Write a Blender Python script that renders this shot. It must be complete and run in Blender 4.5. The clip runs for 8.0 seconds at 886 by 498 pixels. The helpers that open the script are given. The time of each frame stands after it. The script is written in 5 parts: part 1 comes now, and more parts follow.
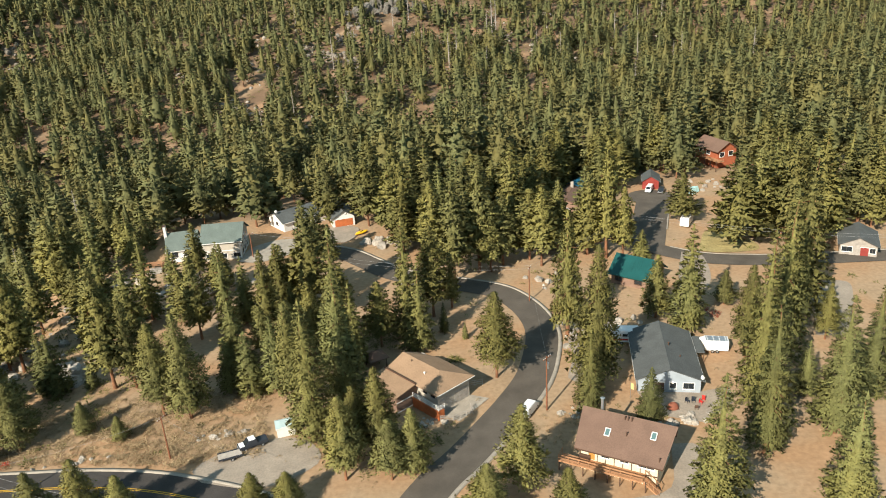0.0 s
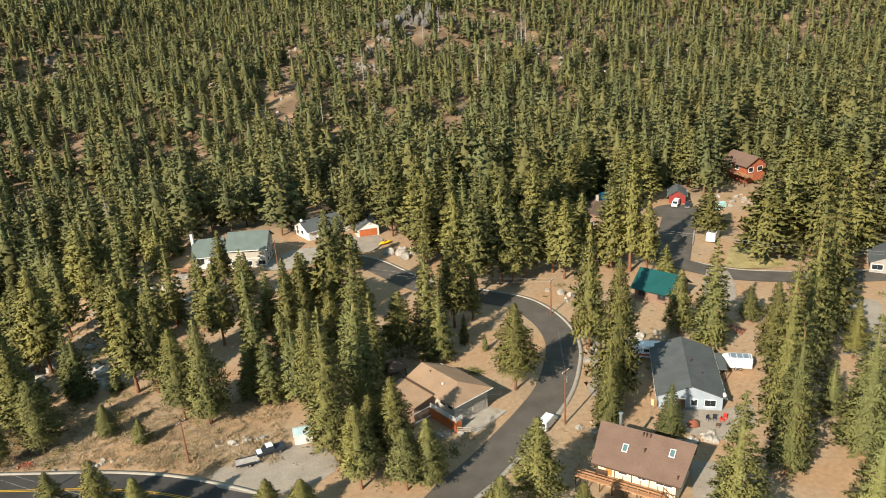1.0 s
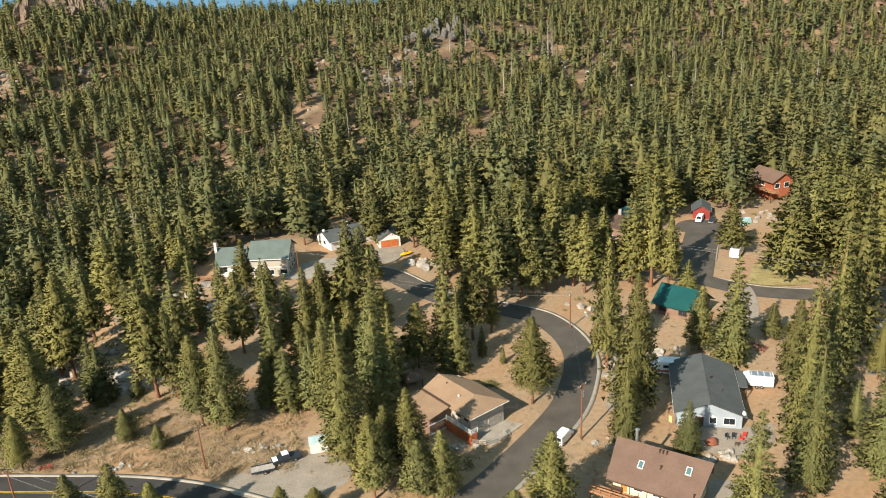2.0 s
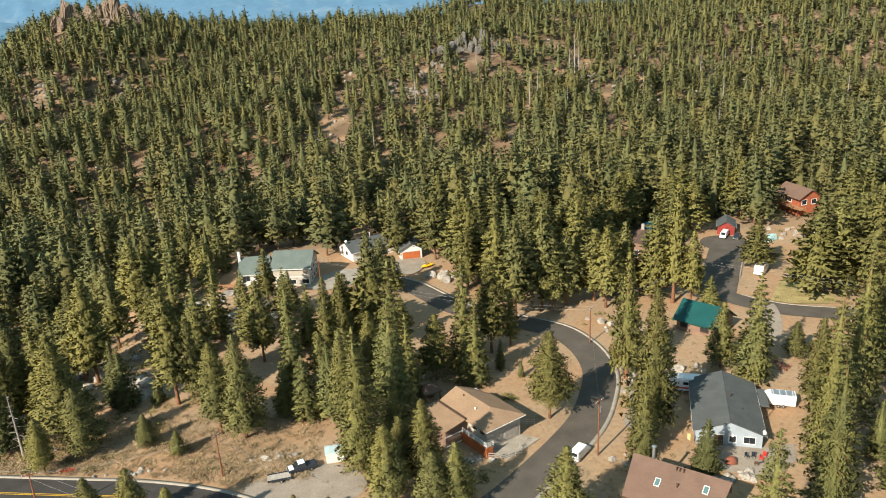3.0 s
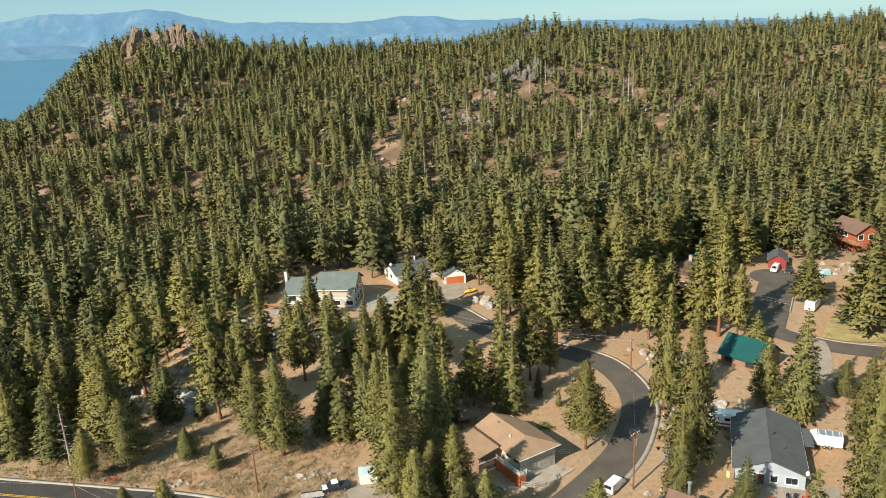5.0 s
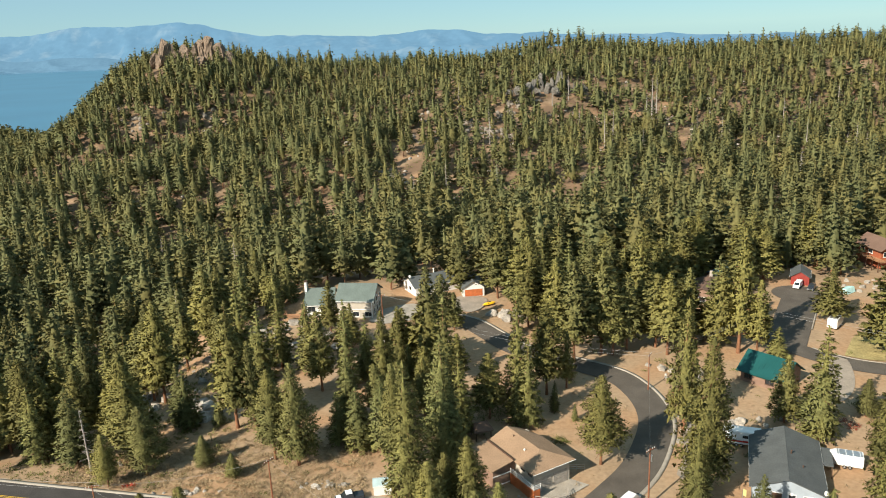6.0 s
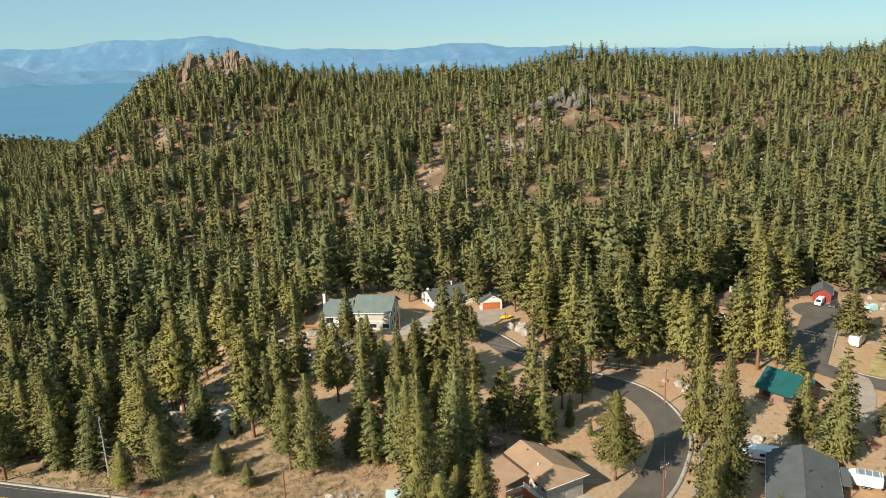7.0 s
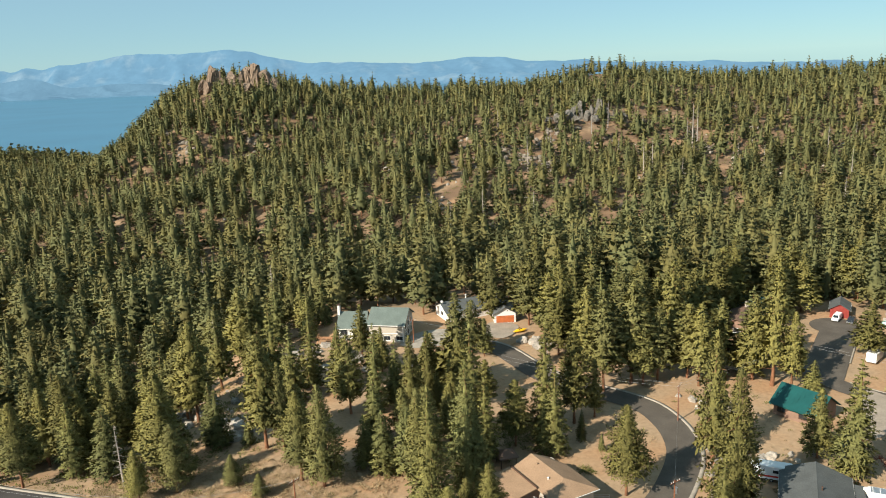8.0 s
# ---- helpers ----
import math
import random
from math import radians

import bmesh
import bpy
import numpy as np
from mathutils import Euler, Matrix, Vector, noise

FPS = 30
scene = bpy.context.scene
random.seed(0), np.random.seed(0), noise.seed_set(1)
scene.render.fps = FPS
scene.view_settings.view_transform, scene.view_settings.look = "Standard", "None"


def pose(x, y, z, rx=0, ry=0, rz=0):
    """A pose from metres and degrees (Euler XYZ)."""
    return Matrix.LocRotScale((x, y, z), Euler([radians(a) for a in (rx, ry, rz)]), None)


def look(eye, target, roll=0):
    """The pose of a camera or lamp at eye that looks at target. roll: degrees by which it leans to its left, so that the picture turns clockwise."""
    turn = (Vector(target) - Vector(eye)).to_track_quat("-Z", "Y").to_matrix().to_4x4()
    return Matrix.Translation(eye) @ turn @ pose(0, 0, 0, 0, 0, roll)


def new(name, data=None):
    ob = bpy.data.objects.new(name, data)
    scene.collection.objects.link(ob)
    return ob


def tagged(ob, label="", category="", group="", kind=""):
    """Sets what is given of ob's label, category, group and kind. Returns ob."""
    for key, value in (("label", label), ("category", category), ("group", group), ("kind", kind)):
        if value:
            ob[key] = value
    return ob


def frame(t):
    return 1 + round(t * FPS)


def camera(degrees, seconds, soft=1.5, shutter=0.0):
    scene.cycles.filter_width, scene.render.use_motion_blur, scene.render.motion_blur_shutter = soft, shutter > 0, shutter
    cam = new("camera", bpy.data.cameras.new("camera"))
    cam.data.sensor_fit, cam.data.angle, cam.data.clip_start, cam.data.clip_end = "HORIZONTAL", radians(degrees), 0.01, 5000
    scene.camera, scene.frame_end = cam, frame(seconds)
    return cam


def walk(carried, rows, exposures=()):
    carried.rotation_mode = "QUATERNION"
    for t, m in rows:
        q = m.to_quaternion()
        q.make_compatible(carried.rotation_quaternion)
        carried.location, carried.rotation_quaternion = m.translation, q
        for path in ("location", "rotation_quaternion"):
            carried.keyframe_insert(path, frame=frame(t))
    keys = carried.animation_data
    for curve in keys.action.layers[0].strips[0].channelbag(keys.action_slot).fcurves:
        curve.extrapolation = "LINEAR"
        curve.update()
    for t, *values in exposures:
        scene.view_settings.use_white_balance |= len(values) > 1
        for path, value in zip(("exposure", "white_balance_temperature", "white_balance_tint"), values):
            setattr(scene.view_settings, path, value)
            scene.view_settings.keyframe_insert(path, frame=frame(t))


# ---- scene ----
cam = camera(60.66, 8.0, soft=1.0)
PATH = [
    (0, pose(-4.983, 1.809, 80.042, 67.91, 3.266, -9.499)),
    (0.5, pose(-4.276, 1.624, 79.954, 68.414, 3.202, -8.318)),
    (1, pose(-3.603, 1.427, 79.893, 68.919, 3.148, -7.17)),
    (1.5, pose(-2.958, 1.22, 79.858, 69.428, 3.078, -6.113)),
    (3, pose(-1.149, 0.526, 79.887, 70.99, 2.846, -2.982)),
    (3.5, pose(-0.572, 0.269, 79.935, 71.52, 2.798, -1.943)),
    (4, pose(0.0, 0.0, 80.0, 72.038, 2.706, -0.862)),
    (4.5, pose(0.571, -0.283, 80.079, 72.571, 2.618, 0.209)),
    (6, pose(2.329, -1.216, 80.387, 74.102, 2.447, 3.03)),
    (6.5, pose(2.945, -1.556, 80.506, 74.618, 2.394, 3.911)),
    (7, pose(3.585, -1.911, 80.631, 75.124, 2.347, 4.777)),
    (7.5, pose(4.252, -2.282, 80.76, 75.621, 2.335, 5.522)),
    (8, pose(4.951, -2.669, 80.89, 76.147, 2.372, 6.198)),
]
walk(cam, PATH)

# ---------------- world, sun ----------------
SUN_EL, SUN_AZ = radians(32.5), radians(222)
world = bpy.data.worlds.new("sky_world")
scene.world = world
world.use_nodes = True
wn = world.node_tree.nodes
sky = wn.new("ShaderNodeTexSky")
sky.sky_type = "NISHITA"
sky.sun_disc = False
sky.sun_elevation, sky.sun_rotation = SUN_EL, SUN_AZ
sky.altitude, sky.air_density, sky.dust_density, sky.ozone_density = 1900, 1.0, 0.0, 1.0
wn["Background"].inputs["Strength"].default_value = 0.0515
tint = wn.new("ShaderNodeVectorMath")
tint.operation = "MULTIPLY"
tint.inputs[1].default_value = (0.25, 0.37, 0.42)
world.node_tree.links.new(sky.outputs["Color"], tint.inputs[0])
haze = wn.new("ShaderNodeVectorMath")
haze.operation = "ADD"
haze.inputs[1].default_value = (2.35, 3.65, 4.2)
world.node_tree.links.new(tint.outputs[0], haze.inputs[0])
world.node_tree.links.new(haze.outputs[0], wn["Background"].inputs["Color"])
sun = new("sun", bpy.data.lights.new("sun", "SUN"))
sun.data.energy, sun.data.angle, sun.data.color = 4.3, radians(0.5), (1.0, 0.92, 0.77)
sun.matrix_world = look((0, 0, 0), (-math.sin(SUN_AZ) * math.cos(SUN_EL), -math.cos(SUN_AZ) * math.cos(SUN_EL), -math.sin(SUN_EL)))
sun.location = (-200, -200, 300)
scene.view_settings.exposure = 0.96


# ---------------- materials ----------------
def mat(name, base, rough=0.8, metal=0.0, vary=0.25, scale=1.0, fine=0.0, fine_scale=20.0, bump=0.0, bump_scale=10.0,
        second=None, second_scale=0.3, second_from=0.45, second_to=0.6, obj_vary=0.0, isl_vary=0.0, spec=0.3, translucent=0.0, litter=None, haze_glow=None):
    """A node material: base colour with coarse and fine variation, a second colour in patches, and relief."""
    m = bpy.data.materials.new(name)
    m.use_nodes = True
    nt = m.node_tree
    n, link = nt.nodes, nt.links.new
    b = n["Principled BSDF"]
    b.inputs["Roughness"].default_value = rough
    b.inputs["Metallic"].default_value = metal
    b.inputs["Specular IOR Level"].default_value = spec
    geo = n.new("ShaderNodeNewGeometry")

    def noise_tex(s, detail):
        t = n.new("ShaderNodeTexNoise")
        t.inputs["Scale"].default_value, t.inputs["Detail"].default_value = s, detail
        link(geo.outputs["Position"], t.inputs["Vector"])
        return t.outputs["Fac"]

    def mixc(fac, a, c, kind="MIX"):
        x = n.new("ShaderNodeMix")
        x.data_type, x.blend_type = "RGBA", kind
        for sock, v in ((x.inputs[0], fac), (x.inputs[6], a), (x.inputs[7], c)):
            if isinstance(v, (int, float)):
                sock.default_value = v
            elif isinstance(v, tuple):
                sock.default_value = (*v, 1)
            else:
                link(v, sock)
        return x.outputs[2]

    def ramp(src, lo, hi, v0, v1):
        r = n.new("ShaderNodeMapRange")
        for i, v in enumerate((lo, hi, v0, v1)):
            r.inputs[1 + i].default_value = v
        link(src, r.inputs[0])
        return r.outputs[0]

    def scaled(col, k):
        x = n.new("ShaderNodeVectorMath")
        x.operation = "SCALE"
        link(k, x.inputs[3])
        if isinstance(col, tuple):
            x.inputs[0].default_value = col
        else:
            link(col, x.inputs[0])
        return x.outputs[0]

    col = tuple(base)
    if second:
        col = mixc(ramp(noise_tex(second_scale, 4), second_from, second_to, 0, 1), col, tuple(second))
    if litter:
        # needle litter and dead brush on the slopes beyond the settlement
        xyz = n.new("ShaderNodeSeparateXYZ")
        link(geo.outputs["Position"], xyz.inputs[0])
        mul = n.new("ShaderNodeMath")
        mul.operation = "MULTIPLY"
        link(ramp(xyz.outputs["Y"], 225, 290, 0, 1), mul.inputs[0])
        link(ramp(noise_tex(0.07, 5), 0.36, 0.56, 0.25, 1), mul.inputs[1])
        col = mixc(mul.outputs[0], col, tuple(litter))
    if vary:
        col = scaled(col, ramp(noise_tex(scale, 3), 0.3, 0.7, 1 - vary, 1 + vary))
    if fine:
        col = scaled(col, ramp(noise_tex(fine_scale, 2), 0.3, 0.7, 1 - fine, 1 + fine))
    if obj_vary:
        oi = n.new("ShaderNodeObjectInfo")
        col = scaled(col, ramp(oi.outputs["Random"], 0, 1, 1 - obj_vary, 1 + obj_vary))
    if isl_vary:
        col = scaled(col, ramp(geo.outputs["Random Per Island"], 0, 1, 1 - isl_vary, 1 + isl_vary))
    if isinstance(col, tuple):
        b.inputs["Base Color"].default_value = (*col, 1)
    else:
        link(col, b.inputs["Base Color"])
    if haze_glow:
        # emitted colour stands for light scattered by miles of air before a far backdrop
        b.inputs["Emission Color"].default_value, b.inputs["Emission Strength"].default_value = (*haze_glow, 1), 1.0
    if bump:
        bp = n.new("ShaderNodeBump")
        bp.inputs["Strength"].default_value, bp.inputs["Distance"].default_value = 0.6, bump
        link(noise_tex(bump_scale, 4), bp.inputs["Height"])
        link(bp.outputs["Normal"], b.inputs["Normal"])
    if translucent:
        tr, mx = n.new("ShaderNodeBsdfTranslucent"), n.new("ShaderNodeMixShader")
        mx.inputs[0].default_value = translucent
        if isinstance(col, tuple):
            tr.inputs[0].default_value = (*col, 1)
        else:
            link(col, tr.inputs[0])
        link(b.outputs[0], mx.inputs[1])
        link(tr.outputs[0], mx.inputs[2])
        link(mx.outputs[0], n["Material Output"].inputs["Surface"])
    return m


M_GROUND = mat("ground_dirt", (0.385, 0.268, 0.166), 0.95, vary=0.22, scale=0.06, fine=0.13, fine_scale=1.1, bump=0.04, bump_scale=1.5,
               second=(0.32, 0.195, 0.108), second_scale=0.06, second_from=0.42, second_to=0.60, litter=(0.150, 0.095, 0.058))
M_ASPHALT = mat("asphalt", (0.098, 0.083, 0.068), 0.85, vary=0.18, scale=0.25, fine=0.2, fine_scale=6, bump=0.01, bump_scale=30)
# the same asphalt, with the shadow lying on the highway put into its colour
M_HIGHWAY = mat("shadowed_asphalt", (0.055, 0.049, 0.045), 0.85, vary=0.18, scale=0.25, fine=0.2, fine_scale=6, bump=0.01, bump_scale=30)
M_CONCRETE = mat("concrete", (0.33, 0.29, 0.24), 0.9, vary=0.15, scale=0.5, fine=0.12, fine_scale=6)
M_GRAVEL = mat("gravel_drive", (0.30, 0.25, 0.20), 0.95, vary=0.15, scale=0.3, fine=0.12, fine_scale=3, bump=0.01, bump_scale=8)
M_YELLOW = mat("yellow_paint", (0.62, 0.36, 0.03), 0.7, vary=0.15, scale=2)
M_NEEDLE = mat("fir_needles", (0.160, 0.148, 0.046), 0.75, vary=0.2, scale=0.5, fine=0.2, fine_scale=1.6, second=(0.130, 0.132, 0.047), second_scale=0.05, obj_vary=0.25, isl_vary=0.2, spec=0.2, translucent=0.06)
M_PINE = mat("pine_needles", (0.170, 0.152, 0.045), 0.75, vary=0.2, scale=0.5, fine=0.2, fine_scale=1.6, second=(0.138, 0.132, 0.046), second_scale=0.05, obj_vary=0.25, isl_vary=0.2, spec=0.2, translucent=0.06)
M_WOODS = mat("forest_needles", (0.150, 0.134, 0.048), 0.8, vary=0.25, scale=0.11, fine=0.15, fine_scale=0.9, second=(0.118, 0.122, 0.050), second_scale=0.06, second_from=0.40, second_to=0.56, isl_vary=0.12, spec=0.2, translucent=0.08)
M_BARK = mat("bark", (0.20, 0.095, 0.050), 0.95, vary=0.3, scale=1.5, obj_vary=0.2)
M_SNAG = mat("bare_grey_wood", (0.31, 0.27, 0.235), 0.9, vary=0.2, scale=1.5)
M_ROCK = mat("granite", (0.34, 0.30, 0.255), 0.9, vary=0.25, scale=0.5, fine=0.2, fine_scale=3, bump=0.2, bump_scale=1.5, obj_vary=0.15)
M_CRAG = mat("tan_crag_rock", (0.20, 0.145, 0.105), 0.9, vary=0.3, scale=0.15, fine=0.25, fine_scale=0.7, bump=1.0, bump_scale=0.4)
M_GREYCRAG = mat("grey_crag_rock", (0.155, 0.14, 0.12), 0.9, vary=0.35, scale=0.25, fine=0.3, fine_scale=1.0, bump=0.8, bump_scale=0.6)
M_LEDGE = mat("weathered_granite", (0.20, 0.172, 0.142), 0.9, vary=0.3, scale=0.4, fine=0.25, fine_scale=1.6, bump=0.5, bump_scale=0.8, isl_vary=0.25)
M_SAGE = mat("dry_sagebrush", (0.34, 0.25, 0.145), 0.95, vary=0.3, scale=0.3, isl_vary=0.18)
M_SHRUB = mat("green_shrub", (0.13, 0.13, 0.035), 0.9, vary=0.3, scale=0.3, isl_vary=0.35)
M_GRASS = mat("dry_lawn", (0.33, 0.265, 0.115), 0.95, vary=0.2, scale=0.3, fine=0.2, fine_scale=2)


# ---------------- helpers of this scene ----------------
def mesh_from(name, verts, faces):
    """A mesh from numpy vertices and triangles or quads."""
    me = bpy.data.meshes.new(name)
    verts, faces = np.asarray(verts, np.float32), np.asarray(faces, np.int32)
    k = faces.shape[1]
    me.vertices.add(len(verts))
    me.vertices.foreach_set("co", verts.ravel())
    me.loops.add(faces.size)
    me.loops.foreach_set("vertex_index", faces.ravel())
    me.polygons.add(len(faces))
    me.polygons.foreach_set("loop_start", np.arange(0, faces.size, k, dtype=np.int32))
    me.update(calc_edges=True)
    me.validate()
    return me


def shade(me, normals):
    """Soft crown shading: the given vertex normals, on smooth faces."""
    smooth(me)
    me.normals_split_custom_set_from_vertices(normals.astype(np.float32))
    return me


def smooth(me):
    me.polygons.foreach_set("use_smooth", np.ones(len(me.polygons), bool))
    return me


def part(name, bm, material, parent, label=""):
    """Links a bmesh or mesh as one mesh object under a thing or a part."""
    me = bm
    if isinstance(bm, bmesh.types.BMesh):
        me = bpy.data.meshes.new(name)
        bm.to_mesh(me)
        bm.free()
    if material and not me.materials:
        me.materials.append(material)
    ob = new(name, me)
    ob.parent = parent
    return tagged(ob, label)


def thing(name, label, category, m, group="", kind=""):
    ob = tagged(new(name), label, category, group, kind)
    ob.matrix_basis = m
    return ob


def sig(v):
    return 1 / (1 + np.exp(-np.clip(v, -40, 40)))


# ---------------- terrain ----------------
ROAD = [(-12, 76), (4, 97.5), (11, 104.5), (17.5, 111.5), (23.5, 118.5), (29, 126), (33, 134.5), (35.8, 143), (36.3, 151), (34.8, 159), (31.5, 166), (25, 171.5), (16, 177), (8, 184), (2, 193), (-4, 202), (-12, 208), (-20, 211)]
HIGHWAY = [(-160, 132), (-110, 122), (-66, 114.5), (-54, 112.5), (-43, 109.5), (-35, 106), (-26, 101), (-17, 94.5), (-12, 89), (-4, 78), (4, 62)]
SIDE = [(72, 193), (76, 185), (81, 177), (88, 170.5), (97, 166.5), (112, 162.5), (150, 156)]
COURT = [(77, 183), (81.5, 192), (86.5, 202), (91, 211), (95, 219), (97.5, 226)]


def spline(pts, step=1.5):
    """A Catmull-Rom line through the given plan points."""
    p = np.array([pts[0], *pts, pts[-1]], float)
    out = []
    for i in range(1, len(p) - 2):
        n = max(2, int(np.linalg.norm(p[i + 1] - p[i]) / step))
        for t in np.linspace(0, 1, n, endpoint=False):
            a, b, c, d = p[i - 1], p[i], p[i + 1], p[i + 2]
            out.append(0.5 * (2 * b + (c - a) * t + (2 * a - 5 * b + 4 * c - d) * t * t + (3 * b - a - 3 * c + d) * t ** 3))
    return np.array([*out, p[-2]])


LINES = {"main": (spline(ROAD), 3.5), "highway": (spline(HIGHWAY), 4.2), "side": (spline(SIDE), 3.4), "court": (spline(COURT), 5.0)}
HALL = np.random.RandomState(5).uniform(-1, 1, (64, 64))


def vnoise(x, y, size):
    """Smooth value noise of the given cell size."""
    u, v = np.asarray(x) / size, np.asarray(y) / size
    i, j = np.floor(u).astype(int), np.floor(v).astype(int)
    a, b = u - i, v - j
    a, b = a * a * (3 - 2 * a), b * b * (3 - 2 * b)
    g = lambda p, q: HALL[p % 64, q % 64]
    return (g(i, j) * (1 - a) + g(i + 1, j) * a) * (1 - b) + (g(i, j + 1) * (1 - a) + g(i + 1, j + 1) * a) * b


def road_gap(x, y):
    """How far a plan point lies outside the nearest road's edge."""
    x, y = np.asarray(x, float), np.asarray(y, float)
    best = np.full(x.shape, 1e9)
    near = (x > -190) & (x < 190) & (y > 30) & (y < 270)
    if near.any():
        xs, ys = x[near], y[near]
        b = np.full(xs.shape, 1e9)
        for line, half in LINES.values():
            for px, py in line[::2]:
                b = np.minimum(b, np.hypot(xs - px, ys - py) - half)
        b = np.minimum(b, np.hypot(xs - 95, ys - 221) - 7.5)
        best[near] = b
    return best


def height(x, y):
    """The lie of the land: a flat settlement, a dip behind it, then the wooded ridge; lake level to the left beyond."""
    x, y = np.asarray(x, float), np.asarray(y, float)
    prof = np.interp(y, [-600, 0, 240, 300, 380, 430, 480, 570, 640, 750, 880, 1000, 1200, 1500, 1900],
                     [-5, 0, 0, -8, -19, -19, -9, 4, 20, 38, 49, 46, 20, -50, -62])
    prof = prof + 11 * sig((x - 70) / 30) * np.exp(-((y - 390) / 90) ** 2)
    prof = prof + 24 * np.exp(-(((x + 335) / 75) ** 2 + ((y - 850) / 90) ** 2)) - 9 * np.exp(-(((x + 110) / 70) ** 2 + ((y - 880) / 110) ** 2))
    prof = prof + 8 * np.exp(-(((x - 100) / 60) ** 2 + ((y - 900) / 110) ** 2))
    prof = prof + 17 * np.exp(-(((x - 50) / 40) ** 2 + ((y - 665) / 45) ** 2)) * 0.5
    # a gully that parts the rocky spur from the crag hill
    along = np.clip(((-70 - x) * 0.72 + (800 - y) * 0.69) / 330, 0, 1.3)
    across = (x + 70) * 0.69 - (y - 800) * 0.72
    prof = prof - (6 + 40 * along) * sig((along - 0.06) / 0.03) * np.exp(-((across + 8) / 52) ** 2)
    cape = sig((-600 - x) / 40)
    shore = (930 + 0.65 * (x + 670)) * (1 - cape) + (1130 - 0.15 * (x + 760)) * cape
    low = np.interp(y, [0, 150, 500, 900], [0, -21, -26, -36]) - 26 * sig((y - shore) / 22)
    u = x + 430 + (y - 800) * 0.3
    hill = sig(u / 22)
    far = sig((y - 430) / 40)
    z = prof * (1 - far) + far * (low * (1 - hill) + prof * hill)
    z = z - 18 * sig((-x - 88) / 10) * sig((y - 150) / 14) * (1 - sig((y - 360) / 30))
    rough = vnoise(x, y, 90) * 5 + vnoise(x + 31, y + 7, 37) * 2.6
    z = z + rough * sig((y - 330) / 40)
    local = vnoise(x, y, 17) * 0.7 + vnoise(x, y, 6) * 0.3
    gap = road_gap(x, y)
    local = local * (1 - 0.85 * sig((x + 45) / 5) * sig((125 - x) / 8) * sig((240 - y) / 6))
    return z + local * np.clip((gap - 2.0) / 8, 0, 1) - 0.12 * (gap < 1.5)


def axis(spans):
    out = []
    for a, b, s in spans:
        out += list(np.arange(a, b, s))
    return np.array(out + [spans[-1][1]])


GX = axis([(-4900, -1400, 175), (-1400, -500, 30), (-500, -140, 8), (-140, 150, 2.6), (150, 500, 8), (500, 1400, 45), (1400, 4900, 175)])
GY = axis([(-600, 20, 31), (20, 60, 5), (60, 260, 2.6), (260, 1000, 7), (1000, 1600, 20), (1600, 4900, 165)])
XX, YY = np.meshgrid(GX, GY)
ZZ = height(XX, YY)
nx, ny = len(GX), len(GY)
idx = np.arange(nx * ny).reshape(ny, nx)
quads = np.stack([idx[:-1, :-1], idx[:-1, 1:], idx[1:, 1:], idx[1:, :-1]], -1).reshape(-1, 4)
ground_me = smooth(mesh_from("ground", np.stack([XX, YY, ZZ], -1).reshape(-1, 3), quads))
ground_me.materials.append(M_GROUND)
tagged(new("ground", ground_me), "dry sandy hillside ground with pine litter", "ground", kind="structure")


def ribbon(line, a, b, z):
    """A strip beside a plan line, from offset a to offset b to its left."""
    d = np.gradient(line, axis=0)
    nrm = np.stack([-d[:, 1], d[:, 0]], 1) / np.linalg.norm(d, axis=1)[:, None]
    p, q = line + nrm * a, line + nrm * b
    n = len(line)
    v = np.concatenate([np.c_[p, np.full(n, z)], np.c_[q, np.full(n, z)]])
    i = np.arange(n - 1)
    return v, np.stack([i, i + 1, n + i + 1, n + i], 1)


def curb_mesh(name, line, a, b, z0, z1):
    """A kerb with a top and two sides."""
    d = np.gradient(line, axis=0)
    nrm = np.stack([-d[:, 1], d[:, 0]], 1) / np.linalg.norm(d, axis=1)[:, None]
    n = len(line)
    ring = [np.c_[line + nrm * o, np.full(n, z)] for o, z in ((a, z0), (a, z1), (b, z1), (b, z0))]
    i = np.arange(n - 1)
    f = [np.stack([k * n + i, k * n + i + 1, (k + 1) * n + i + 1, (k + 1) * n + i], 1) for k in range(3)]
    return mesh_from(name, np.concatenate(ring), np.concatenate(f))


for k, (key, (line, half)) in enumerate(LINES.items()):
    me = mesh_from("road", *ribbon(line, half, -half, 0.03 + 0.006 * k))
    me.materials.append(M_HIGHWAY if key == "highway" else M_ASPHALT)
    tagged(new("road", me), "dark grey asphalt road with pale kerbs", "road", kind="structure")
    side = -1 if key in ("main", "court") else 1
    run = line[8:-6] if key == "court" else line[10:] if key == "side" else line
    wide = 0.8 if key in ("main", "highway") else 0.4
    me = curb_mesh("kerb", run, side * half, side * (half + wide), -0.1, 0.14)
    me.materials.append(M_CONCRETE)
    tagged(new("kerb", me), "pale concrete kerb and gutter", "kerb", kind="structure")
for o in (0.1, -0.25):
    me = mesh_from("road_marking", *ribbon(LINES["highway"][0], o + 0.15, o, 0.045))
    me.materials.append(M_YELLOW)
    tagged(new("road_marking", me), "yellow centre line painted on asphalt", "road marking", kind="structure")
bm = bmesh.new()
bmesh.ops.create_circle(bm, cap_ends=True, segments=40, radius=7.5, matrix=Matrix.Translation((95, 221, 0.06)))
ob = part("road", bm, M_ASPHALT, None)
tagged(ob, "asphalt turning circle at the end of the street", "road", kind="structure")

